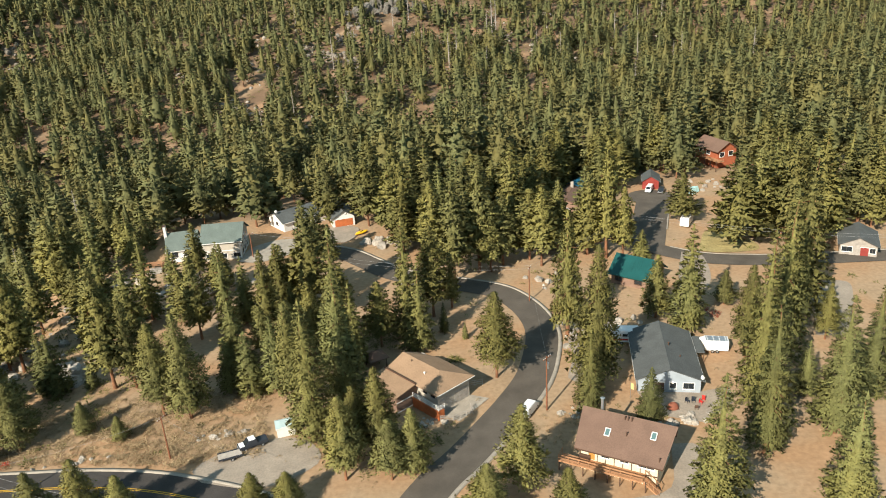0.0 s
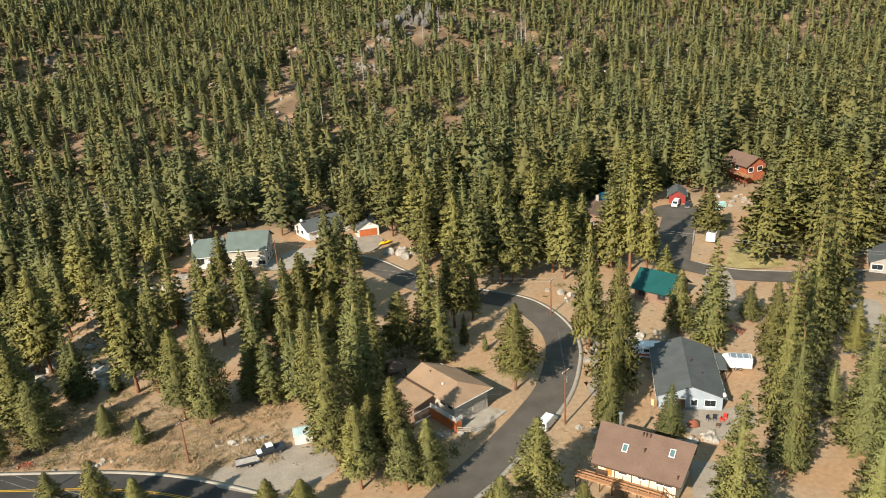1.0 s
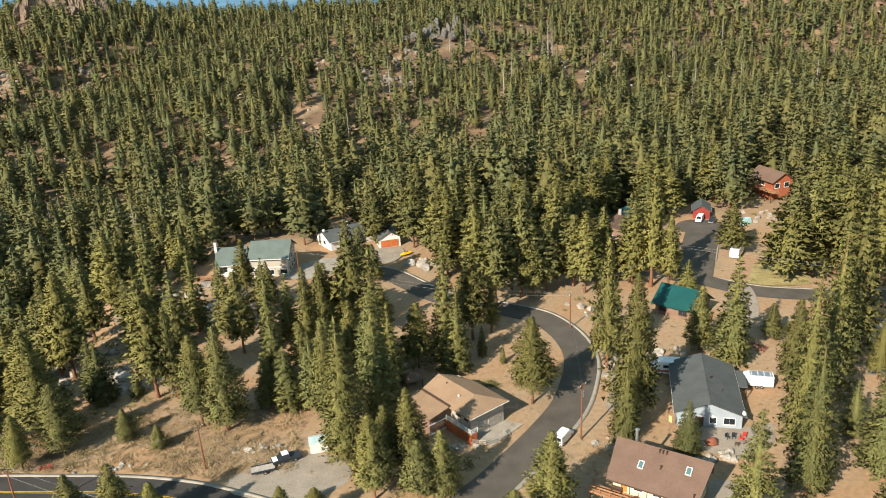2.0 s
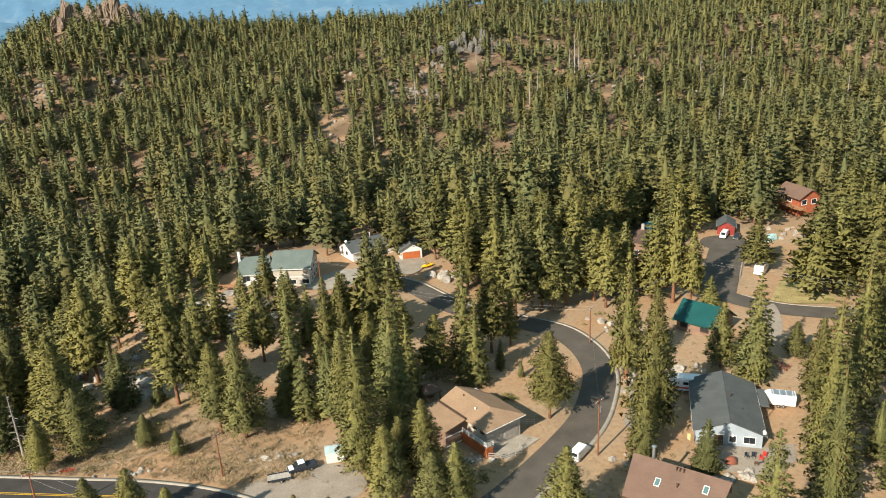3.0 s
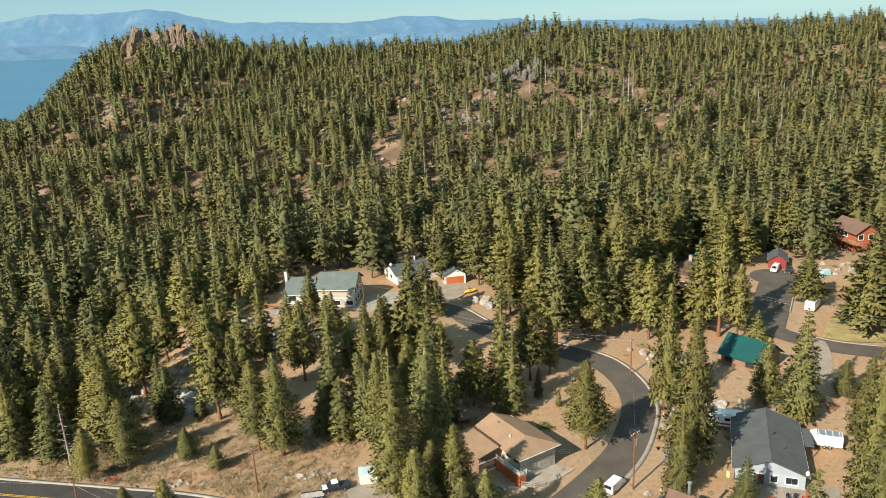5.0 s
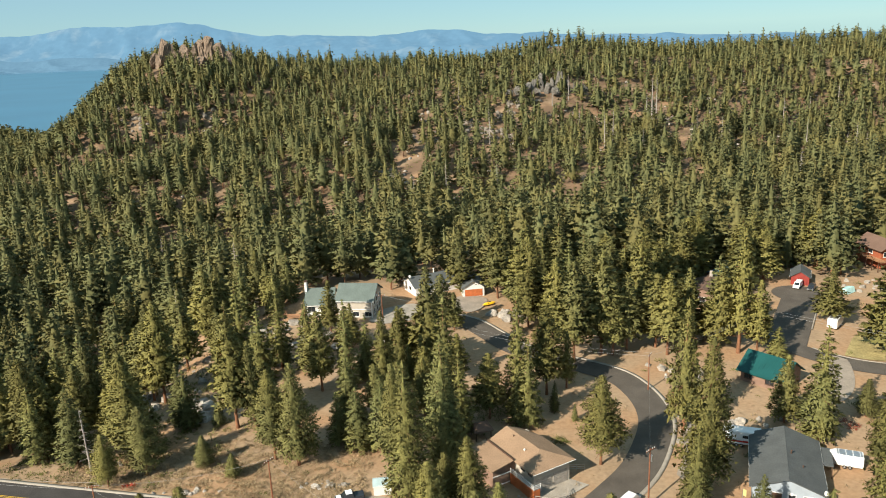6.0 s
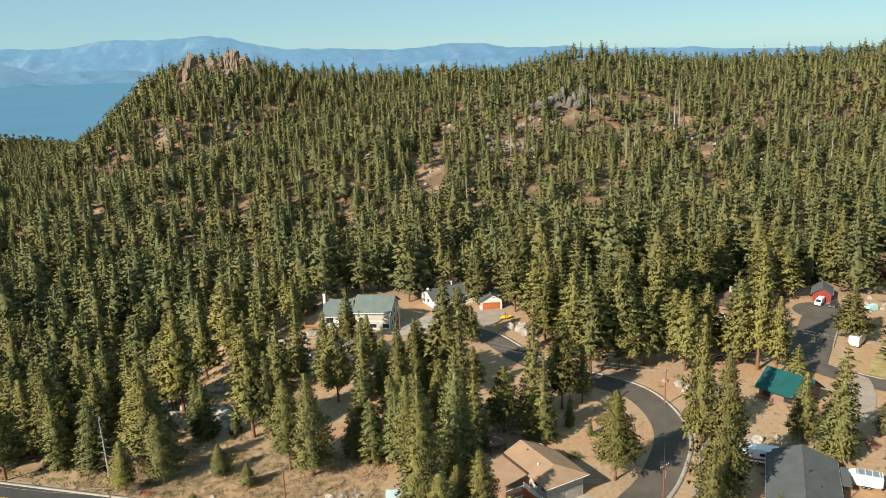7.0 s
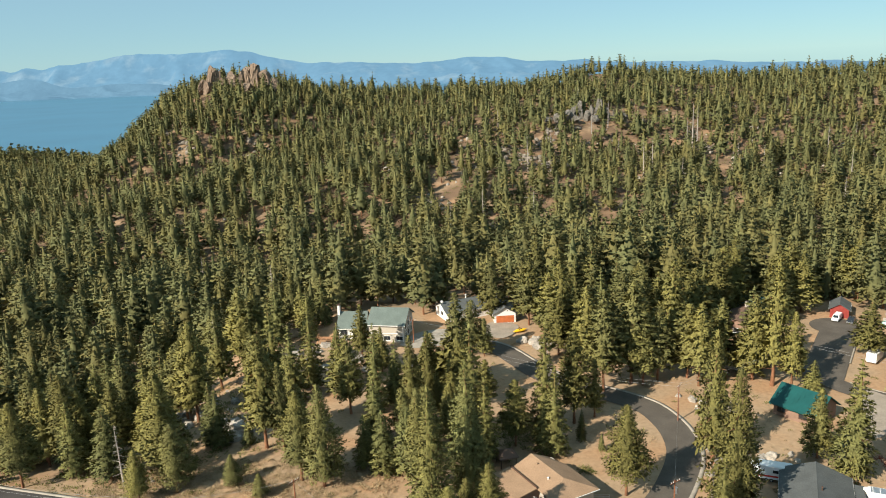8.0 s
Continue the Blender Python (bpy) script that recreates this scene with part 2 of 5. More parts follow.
# ---------------- lake and far mountains ----------------
M_WATER = mat("lake_water", (0.060, 0.175, 0.275), 0.45, vary=0.08, scale=0.004, spec=0.5)
# aerial haze is put into the blue base and emission of both ranges
M_FAR = mat("far_mountains_haze_tint", (0.034, 0.064, 0.092), 1.0, vary=0.15, scale=0.006, second=(0.080, 0.100, 0.112), second_scale=0.0075, second_from=0.52, second_to=0.72, fine=0.12, fine_scale=0.03, spec=0.0, haze_glow=(0.075, 0.150, 0.215))
M_FOOT = mat("far_foothills_haze_tint", (0.032, 0.056, 0.078), 1.0, vary=0.15, scale=0.01, fine=0.1, fine_scale=0.05, spec=0.0, haze_glow=(0.070, 0.138, 0.195))
bm = bmesh.new()
for px, py in ((-4950, 700), (4950, 1500), (4950, 4950), (-4950, 4950)):
    bm.verts.new((px, py, -40))
bm.faces.new(bm.verts)
tagged(part("water", bm, M_WATER, None), "calm blue mountain lake beyond the ridge", "lake", kind="structure")


def mountains(name, y0, depth, label, fn, seed, material, x0=-4700, x1=3600):
    """A range whose crest follows fn, with spurs and ravines down its face."""
    xs, rows_n = np.linspace(x0, x1, 420), 26
    v = []
    for r in range(rows_n):
        t = r / (rows_n - 1)
        spur = 1 - np.abs(vnoise(xs + 120 * t + seed * 31, 260 * t + seed, 210)) * 1.3
        gully = 1 - np.abs(vnoise(xs - 60 * t + seed * 7, 500 * t + seed, 75)) * 1.4
        h = -42 + (fn(xs) + 42) * t ** 1.15 + (spur * 40 + gully * 16 - 28 + vnoise(xs, 900 * t + seed, 28) * 7) * t * (1.02 - t) * 2.0
        v.append(np.c_[xs, y0 + depth * t - 90 * spur * (1 - t), h])
    n = len(xs)
    ii = np.arange(rows_n * n).reshape(rows_n, n)
    q = np.stack([ii[:-1, :-1], ii[:-1, 1:], ii[1:, 1:], ii[1:, :-1]], -1).reshape(-1, 4)
    me = smooth(mesh_from(name, np.concatenate(v), q))
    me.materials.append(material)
    return tagged(new(name, me), label, "mountains", kind="structure")


def crest(x):
    g = lambda c, w, a: a * np.exp(-((x - c) / w) ** 2)
    return 62 - 0.036 * x + g(-2500, 330, 56) + g(-1900, 330, 76) + g(-1750, 60, 10) + g(-250, 230, 34) + g(-2200, 90, 8) + g(330, 90, 16) + g(-3200, 200, 10) + vnoise(x, 3, 140) * 7 + vnoise(x, 9, 45) * 4


def foothills(x):
    g = lambda c, w, a: a * np.exp(-((x - c) / w) ** 2)
    return 0 + g(-3150, 260, 84) + g(-3700, 300, 60) + g(-2500, 240, 40) + vnoise(x, 5, 120) * 10


mountains("backdrop", 4560, 300, "mountain range across the lake, tinted blue as haze", crest, 11, M_FAR)
mountains("backdrop", 4420, 120, "wooded foothills on the far shore, tinted blue as haze", foothills, 23, M_FOOT, -4600, -2000)

# ---------------- conifers ----------------
def crown_parts(rng, kind, n, spread, base, size, per=10, body=0.62, wide=0.42, rings=6, loose=1.0):
    """Crown of a conifer of height 1: n needle tufts massed on whorled boughs round a dense core. Vertices, triangles, soft normals."""
    fir = kind == "fir"
    full, taper = (0.7, 0.9) if fir else (rng.uniform(0.6, 0.85), rng.uniform(0.68, 0.95))
    prof = lambda q: np.minimum(1.0, full + (1 - full) * q / 0.25) * (1 - q) ** taper
    # boughs: height, bearing, reach
    nb = max(6, n // per)
    t = 1 - (1 - (np.arange(nb) + rng.rand(nb)) / nb) ** (0.62 if fir else 0.72)
    if fir:
        lev = max(7, nb // 9)
        t = (np.floor(t * lev) + 0.5 + rng.uniform(-0.22, 0.22, nb)) / lev
    t = np.clip(t, 0, 0.985)
    a = np.arange(nb) * 2.4 + rng.uniform(-0.5, 0.5, nb) + rng.uniform(0, 6.28)
    p0, p1 = rng.uniform(0, 6.28, 2)
    reach = spread * prof(t) * rng.uniform(0.74, 1.1, nb) * (1 + 0.14 * np.cos(a - p0 + 4 * t) + (0.05 if fir else 0.12) * np.sin(2 * a + 17 * t + p1))
    if not fir:
        reach *= np.where(rng.rand(nb) < 0.12, 0.6, 1.0)
    reach += 0.006
    rise = (-0.42 + 0.7 * t) if fir else (-0.12 + 0.6 * t + rng.uniform(-0.15, 0.15, nb))
    # tufts along the outer boughs
    k = np.repeat(np.arange(nb), per)
    m = len(k)
    s = 1.0 - 0.68 * rng.rand(m) ** 1.35
    w = spread * loose * (0.30 if fir else 0.34) * (0.35 + 0.65 * prof(t[k])) * (1.15 - 0.5 * s)
    off = rng.normal(0, 1, (m, 3))
    off /= np.linalg.norm(off, axis=1)[:, None]
    off *= rng.rand(m, 1) ** 0.5
    ca, sa = np.cos(a[k]), np.sin(a[k])
    c = np.c_[ca * reach[k] * s, sa * reach[k] * s, base + (1 - base) * t[k] + rise[k] * reach[k] * s]
    c += off * w[:, None] * np.array([1, 1, 0.34 if fir else 0.55])
    c[:, 2] = np.minimum(c[:, 2], 0.985)
    d = off * 0.8 + np.c_[ca, sa, rise[k]] * 0.55 + rng.normal(0, 0.3, (m, 3))
    d /= np.linalg.norm(d, axis=1)[:, None]
    side = np.cross(d, rng.normal(0, 1, (m, 3)) + np.array([0, 0, 0.9]))
    side /= np.linalg.norm(side, axis=1)[:, None] + 1e-9
    L = (spread * size * (0.36 + 0.64 * prof(t[k])) * rng.uniform(0.6, 1.35, m))[:, None]
    tri = np.stack([c - side * L * wide - d * L * 0.45, c + side * L * wide - d * L * 0.45, c + d * L * 0.6], 1)
    out = np.c_[c[:, :2] / (np.linalg.norm(c[:, :2], axis=1)[:, None] + 0.01), 0.12 + 0.45 * t[k]]
    fn = np.cross(tri[:, 1] - tri[:, 0], tri[:, 2] - tri[:, 0])
    fn /= np.linalg.norm(fn, axis=1)[:, None] + 1e-12
    turn = (fn * out).sum(1) < 0
    tri[turn] = tri[turn][:, ::-1]
    fn[turn] *= -1
    nn = out * 0.8 + off * 0.2 + fn * 0.13
    nn /= np.linalg.norm(nn, axis=1)[:, None]
    # leading shoot
    tw = spread * (0.07 if fir else 0.12)
    tip = np.array([[(tw * math.cos(q), tw * math.sin(q), 0.945), (tw * math.cos(q + 2.1), tw * math.sin(q + 2.1), 0.945), (0, 0, 1.0)] for q in (0, 2.1, 4.2)])
    tn = np.array([(math.cos(q + 1.05), math.sin(q + 1.05), 0.4) for q in (0, 2.1, 4.2)])
    v = np.concatenate([tri, tip]).reshape(-1, 3)
    f, vn = np.arange(len(v)).reshape(-1, 3), np.repeat(np.concatenate([nn, tn]), 3, 0)
    # dense inner boughs that close the crown
    lev, j = np.linspace(0, 1, rings) ** 1.2, rings
    tt, aa = np.repeat(lev, j), np.tile(np.arange(j) * 6.2832 / j, j) + np.repeat(rng.uniform(0, 1, j), j)
    rr = body * spread * np.where(tt == 0, 0.3, prof(tt)) * (1 - 0.3 * tt) * (1 + 0.14 * np.cos(aa - p0 + 4 * tt) + rng.uniform(-0.28, 0.28, j * j)) + 0.002
    cv = np.c_[np.cos(aa) * rr, np.sin(aa) * rr, base + (0.9 - base) * tt + rng.uniform(-0.02, 0.02, j * j)]
    ii = np.arange(j * j).reshape(j, j)
    nx_ = np.roll(ii, -1, 1)
    cf = np.concatenate([np.stack([ii[:-1], nx_[:-1], nx_[1:]], -1).reshape(-1, 3), np.stack([ii[:-1], nx_[1:], ii[1:]], -1).reshape(-1, 3)])
    cn = np.c_[np.cos(aa), np.sin(aa), 0.05 + 0.3 * tt]
    cn /= np.linalg.norm(cn, axis=1)[:, None]
    return np.concatenate([v, cv]), np.concatenate([f, cf + len(v)]), np.concatenate([vn, cn])


def stem(r0, top, sides=7, rng=None):
    """A tapered trunk of a tree of height 1."""
    rings = []
    for t in np.linspace(0, 1, 7):
        r = r0 * (1 - 0.9 * t) * (1.35 if t == 0 else 1)
        off = (rng.uniform(-1, 1, 2) * 0.004 * t * 3) if rng is not None else (0, 0)
        rings.append([(math.cos(6.2832 * k / sides) * r + off[0], math.sin(6.2832 * k / sides) * r + off[1], -0.03 + (top + 0.03) * t) for k in range(sides)])
    v = np.array(rings).reshape(-1, 3)
    f = [(i * sides + k, i * sides + (k + 1) % sides, (i + 1) * sides + (k + 1) % sides, (i + 1) * sides + k) for i in range(6) for k in range(sides)]
    return v, np.array(f)


def limbs(rng, base, spread, n=16):
    """Bare lower limbs as thin tapered prisms."""
    V, F = [], []
    for i in range(n):
        z, a = rng.uniform(base * 0.6, 0.75), rng.uniform(0, 6.28)
        L = spread * rng.uniform(0.4, 0.8) * (1.1 - z)
        d = np.array([math.cos(a), math.sin(a), rng.uniform(-0.25, 0.2)])
        s, u = np.array([-d[1], d[0], 0]), np.array([0, 0, 1.0])
        r, k = 0.0045, len(V)
        for c, w in ((np.array([0, 0, z]), r), (np.array([0, 0, z]) + d * L, r * 0.35)):
            V += [c + s * w, c - s * w * 0.5 + u * w, c - s * w * 0.5 - u * w]
        F += [(k, k + 1, k + 4, k + 3), (k + 1, k + 2, k + 5, k + 4), (k + 2, k, k + 3, k + 5)]
    return np.array(V), np.array(F)


TREES = {}
for kind, count in (("fir", 6), ("pine", 6)):
    for i in range(count):
        for tier in range(3):
            rng = np.random.RandomState(100 + i + (50 if kind == "pine" else 0))
            sp, ba = (rng.uniform(0.17, 0.21), rng.uniform(0.06, 0.12)) if kind == "fir" else (rng.uniform(0.19, 0.24), rng.uniform(0.10, 0.26))
            n, size, per = ((10500, 0.105, 36), (5600, 0.145, 26), (3000, 0.195, 18))[tier]
            v, f, vn = crown_parts(rng, kind, n, sp, ba, size, per, 0.34, 0.36)
            crown = shade(mesh_from(kind + "_crown", v, f), vn)
            crown.materials.append(M_NEEDLE if kind == "fir" else M_PINE)
            sv, sf = stem(0.014, 0.93, 8, rng)
            lv2, lf = limbs(rng, ba, sp)
            trunk = mesh_from(kind + "_trunk", np.concatenate([sv, lv2]), np.concatenate([sf, lf + len(sv)]))
            trunk.materials.append(M_BARK)
            TREES[kind, i, tier] = (crown, trunk)
TREE_LABEL = {"fir": ("tall conical fir with dense dark green boughs", "fir tree"), "pine": ("ragged olive-green pine with a reddish trunk", "pine tree")}


def tree(kind, i, x, y, h, fat=1.0, label="", group="village conifers"):
    lab, cat = TREE_LABEL[kind]
    root = thing(kind + "_tree", label or lab, cat, Matrix.Translation((x, y, float(height(np.array([x]), np.array([y]))[0]) - 0.05)), group)
    crown, trunk = TREES[kind, i % 6, 0 if y < 131 else 1 if y < 165 else 2]
    for name, me, w in (("crown", crown, fat * 1.28), ("trunk", trunk, 1.0)):
        ob = new(name, me)
        ob.parent = root
        ob.matrix_basis = Matrix.Rotation(x * 3.7 + y * 1.9, 4, "Z") @ Matrix.Diagonal((h * w, h * w, h, 1))
    return root


def stand(kind, rows, **kw):
    """A row of trees: plan x, y, height and fatness."""
    for k, (x, y, h, w) in enumerate(rows):
        tree(kind, int(abs(x * 7 + y * 3)) + k, x, y, h, w, **kw)


# keep-out circles for the scattered woods: x, y, radius
CLEAR = [(-44, 214, 13), (-28, 203, 10), (-4, 231, 9), (-15, 235, 12), (96, 224, 15), (100, 234, 7), (132, 251, 9), (124, 240, 8), (119, 246, 6), (131, 241, 8), (110, 190, 12), (67, 219, 9), (-352, 796, 10), (-340, 800, 9), (-336, 790, 10), (-331, 776, 9), (-326, 762, 8), (-292, 800, 11), (52, 645, 10)]


# bare strips of the dry slope: plan x, y, half width; each runs a little way downhill
BARE = [(-63, 407, 13), (-84, 405, 9), (-76, 352, 8), (-47, 494, 10), (-31, 556, 9), (14, 440, 8), (36, 434, 10), (47, 415, 9), (25, 506, 7), (-8, 577, 10), (10, 554, 9), (125, 468, 10), (135, 560, 8), (122, 444, 10), (118, 615, 9), (140, 640, 9),
        (-309, 669, 7), (-252, 689, 6), (-345, 690, 4), (102, 317, 6), (92, 290, 7), (98, 700, 13), (-40, 800, 9), (50, 640, 8), (-110, 430, 8), (-20, 620, 8), (75, 540, 7), (170, 520, 7), (60, 480, 6)]


def scatter(step, y0, y1, x0, x1, seed, gaps):
    """Jittered plan points for woods, thinned on the rocky slope."""
    rng = np.random.RandomState(seed)
    gx, gy = np.meshgrid(np.arange(x0, x1, step), np.arange(y0, y1, step))
    x, y = gx.ravel() + rng.uniform(-0.48, 0.48, gx.size) * step, gy.ravel() + rng.uniform(-0.48, 0.48, gx.size) * step
    keep = (x > -0.84 * y - 25) & (x < np.where(y < 560, 0.80 * y + 35, 0.50 * y + 205))
    open_ = vnoise(x + 500, y, 45) * 0.28 + vnoise(x, y + 300, 17) * 0.5 + vnoise(x + 90, y, 9) * 0.35
    slope = sig((x + 190) / 50) * np.exp(-((y - 600) / 230) ** 2)
    keep &= open_ < gaps + 0.35 * (1 - slope) + 0.3 * sig((x - 140) / 30) + 0.2 * sig((-50 - x) / 40) + 0.6 * sig((-150 - x) / 25)
    for cx, cy, r in CLEAR:
        keep &= np.hypot(x - cx, y - cy) > r
    for cx, cy, w in BARE:
        keep &= ((x - cx) / w) ** 2 + ((y - cy + 14) / (w + 14)) ** 2 > 0.5 + 0.5 * rng.rand(len(x))
    keep &= road_gap(x, y) > 4
    return x[keep], y[keep], rng


def woods(name, pts, protos, hmin, hmax, label):
    """One object of many conifers joined."""
    x, y, rng = pts
    z = height(x, y)
    V, F, SV, SF, NN, nv, ns = [], [], [], [], [], 0, 0
    pick = rng.randint(0, len(protos), len(x))
    hs, rot = rng.uniform(hmin, hmax, len(x)) * (0.85 + 0.3 * rng.rand(len(x))), rng.uniform(0, 6.28, len(x))
    dice = rng.rand(len(x))
    hs = np.where(dice < 0.24, hs * rng.uniform(0.4, 0.7, len(x)), np.where(dice > 0.9, hs * 1.18, hs))
    fat = rng.uniform(1.1, 1.6, len(x))
    for p, (v, f, sv, sf, vn) in enumerate(protos):
        m = np.where(pick == p)[0]
        for src, faces, VV, FF, isc in ((v, f, V, F, True), (sv, sf, SV, SF, False)):
            c, s, h, w = np.cos(rot[m]), np.sin(rot[m]), hs[m], hs[m] * (fat[m] if isc else 1)
            X = (src[None, :, 0] * c[:, None] - src[None, :, 1] * s[:, None]) * w[:, None] + x[m][:, None]
            Y = (src[None, :, 0] * s[:, None] + src[None, :, 1] * c[:, None]) * w[:, None] + y[m][:, None]
            Z = src[None, :, 2] * h[:, None] + z[m][:, None]
            base = (nv if isc else ns)
            VV.append(np.stack([X, Y, Z], -1).reshape(-1, 3))
            FF.append((faces[None] + (np.arange(len(m)) * len(src))[:, None, None]).reshape(-1, faces.shape[1]) + base)
            if isc:
                NN.append(np.stack([vn[None, :, 0] * c[:, None] - vn[None, :, 1] * s[:, None], vn[None, :, 0] * s[:, None] + vn[None, :, 1] * c[:, None], np.repeat(vn[None, :, 2], len(m), 0)], -1).reshape(-1, 3))
                nv += len(m) * len(src)
            else:
                ns += len(m) * len(src)
    root = thing(name, label, "conifer woods", Matrix(), kind="stuff")
    me = shade(mesh_from("crowns", np.concatenate(V), np.concatenate(F)), np.concatenate(NN))
    tagged(part("crowns", me, M_WOODS, root), kind="stuff")
    me = mesh_from("trunks", np.concatenate(SV), np.concatenate(SF))
    tagged(part("trunks", me, M_BARK, root), kind="stuff")
    return len(x)


def protos(seed, tufts, size, n=12, per=10, rings=6):
    out = []
    for i in range(n):
        rng = np.random.RandomState(seed + i)
        kind = "fir" if i % 4 == 0 else "pine"
        sp = rng.uniform(0.195, 0.235) if kind == "fir" else rng.uniform(0.23, 0.30)
        ba = rng.uniform(0.05, 0.10) if kind == "fir" else rng.uniform(0.10, 0.22)
        v, f, vn = crown_parts(rng, kind, tufts, sp, ba, size, per, 0.46, 0.45, rings, 0.7)
        th = np.linspace(0, 6.2832, 5)[:4]
        sv = np.concatenate([np.c_[0.016 * np.cos(th), 0.016 * np.sin(th), np.full(4, -0.05)], np.c_[0.004 * np.cos(th), 0.004 * np.sin(th), np.full(4, 0.8)]])
        sf = np.array([(k, (k + 1) % 4, 4 + (k + 1) % 4, 4 + k) for k in range(4)])
        out.append((v, f, sv, sf, vn))
    return out


woods("near_woods", scatter(10.2, 238, 350, -330, 330, 1, 0.34), protos(300, 700, 0.22, per=8), 17, 26, "dense olive-green conifer woods behind the houses")
woods("hillside_woods", scatter(11.0, 350, 560, -520, 520, 2, 0.16), protos(320, 370, 0.26, per=4), 15, 24, "conifer woods on the dry hillside")
woods("ridge_woods", scatter(10.3, 560, 925, -900, 800, 3, 0.20), protos(340, 104, 0.47, per=3, rings=5), 13, 21.5, "distant conifer woods up to the ridge line")
woods("crag_hill_woods", scatter(11.5, 590, 850, -470, -165, 9, 0.5), protos(345, 104, 0.47, per=3, rings=5), 13, 21.5, "distant conifer woods below the rock crag")
woods("valley_woods", scatter(8.6, 120, 238, -260, -113, 4, 0.5), protos(360, 700, 0.22, per=8), 15, 23, "dense conifer woods falling away below the road")
woods("shore_woods", scatter(11.5, 925, 1160, -1000, -330, 5, 0.5), protos(380, 24, 1.0, rings=4), 14, 21, "distant conifer woods above the lake shore")


# trees of the slopes and plots between the houses
HOUSES = [(33.6, 95.9, 11), (54, 122, 13), (9, 127, 11), (-40, 212, 16), (-13, 227, 15), (66, 161, 9), (66.5, 215, 9), (100, 233, 9), (131, 250, 11), (128, 165, 9), (-24, 116, 13), (67, 127, 6), (94, 195, 8), (46, 136, 5), (98, 178, 11), (53, 108, 9), (-25, 206, 14), (3, 217, 9), (48, 168, 9), (96, 224, 15), (100, 137, 11), (20, 140, 9), (60, 95, 12), (75, 140, 10), (112, 205, 10), (122, 231, 10), (116, 216, 8), (121, 222, 12), (127, 239, 10), (119, 240, 8), (62, 205, 8), (57, 195, 6), (-66, 150, 9), (-60, 163, 8), (-73, 139, 9), (-70, 127, 8), (-62, 142, 9), (-72, 155, 8), (-80, 168, 8), (-82, 182, 10), (-76, 161, 11), (-84, 192, 9), (-86, 204, 9), (-70, 148, 9), (-55, 128, 10), (-76, 128, 6)]


def infill(x0, x1, y0, y1, step, seed, hmin, hmax, share):
    """Individual trees on a jittered grid, off the roads, houses and open ground."""
    rng = np.random.RandomState(seed)
    for gx in np.arange(x0, x1, step):
        for gy in np.arange(y0, y1, step):
            x, y, r, h = gx + rng.uniform(-0.45, 0.45) * step, gy + rng.uniform(-0.45, 0.45) * step, rng.rand(), rng.uniform(hmin, hmax)
            if r > share or road_gap(np.array([x]), np.array([y]))[0] < 4 or any(math.hypot(x - a, y - b) < c for a, b, c in HOUSES):
                continue
            tree("pine" if rng.rand() < 0.5 else "fir", rng.randint(6), x, y, h, rng.uniform(0.85, 1.2))


infill(-114, -60, 146, 235, 9.4, 41, 14, 24, 0.7)
infill(-114, -84, 126, 146, 9.6, 48, 12, 20, 0.6)
infill(-60, -18, 148, 192, 9.5, 42, 10, 17, 0.38)
infill(4, 30, 190, 238, 9, 43, 17, 25, 0.85)
infill(70, 92, 228, 250, 9, 47, 17, 25, 0.9)
infill(34, 64, 185, 238, 9, 44, 17, 25, 0.85)
infill(108, 160, 178, 250, 10, 45, 17, 25, 0.7)
infill(-20, 4, 140, 200, 10, 46, 10, 18, 0.35)
# west slope
stand("pine", [(-53.4, 143.6, 26.9, 0.74), (-41.5, 130.4, 19.7, 0.92), (-36.3, 128.4, 22.1, 0.8), (-77.2, 161.2, 26.3, 0.85), (-66.1, 126.3, 15.1, 1.23), (-55.1, 128.2, 7.1, 1.18), (-48.0, 124.1, 5.3, 1.23), (-78.8, 197.5, 26.1, 0.85), (-75.3, 200.1, 21.9, 0.94), (-49.0, 142.5, 20.8, 0.6), (-80.8, 184.5, 23.5, 0.9), (-38.4, 160.9, 20.4, 0.74)])
# west slope
stand("fir", [(-64.8, 144.9, 14.1, 1.1), (-58.2, 145.5, 5.8, 1.29), (-54.8, 168.2, 21.0, 0.9), (-52.1, 176.3, 23.1, 0.84), (-44.3, 174.1, 17.4, 0.98), (-63.6, 179.6, 23.3, 0.86)])
# valley brow
stand("pine", [(-112.5, 150.5, 23.6, 0.88), (-99.2, 142.7, 22.6, 0.9), (-102.5, 130.1, 19.6, 0.99), (-87.6, 142.6, 19.3, 0.9), (-78.8, 145.5, 19.5, 0.99), (-92.6, 156.4, 20.7, 0.9), (-131.7, 168.3, 22.3, 0.96), (-127.2, 172.7, 23.9, 0.89), (-83.5, 170.0, 17.1, 1.02)])
# valley brow
stand("fir", [(-108.2, 169.5, 21.8, 0.9), (-66.6, 145.9, 15.4, 0.99), (-93.5, 135.1, 17.4, 1.06), (-119.6, 168.6, 22.2, 0.96), (-98.8, 176.1, 19.5, 1.01)])
# brow stand
stand("fir", [(-29.7, 136.3, 11.7, 1.12), (-25.3, 134.0, 14.1, 1.2), (-20.3, 134.4, 16.2, 1.13), (-32.2, 161.8, 22.8, 0.7), (-28.7, 169.4, 15.8, 0.93), (-7.5, 139.8, 31.1, 0.76), (-4.8, 137.9, 19.8, 0.78), (-13.3, 117.0, 27.5, 0.78), (-7.5, 127.0, 28.0, 0.8), (9.5, 142.8, 20.2, 0.79), (7.5, 143.5, 12.6, 1.05), (7.6, 150.0, 27.8, 0.66)])
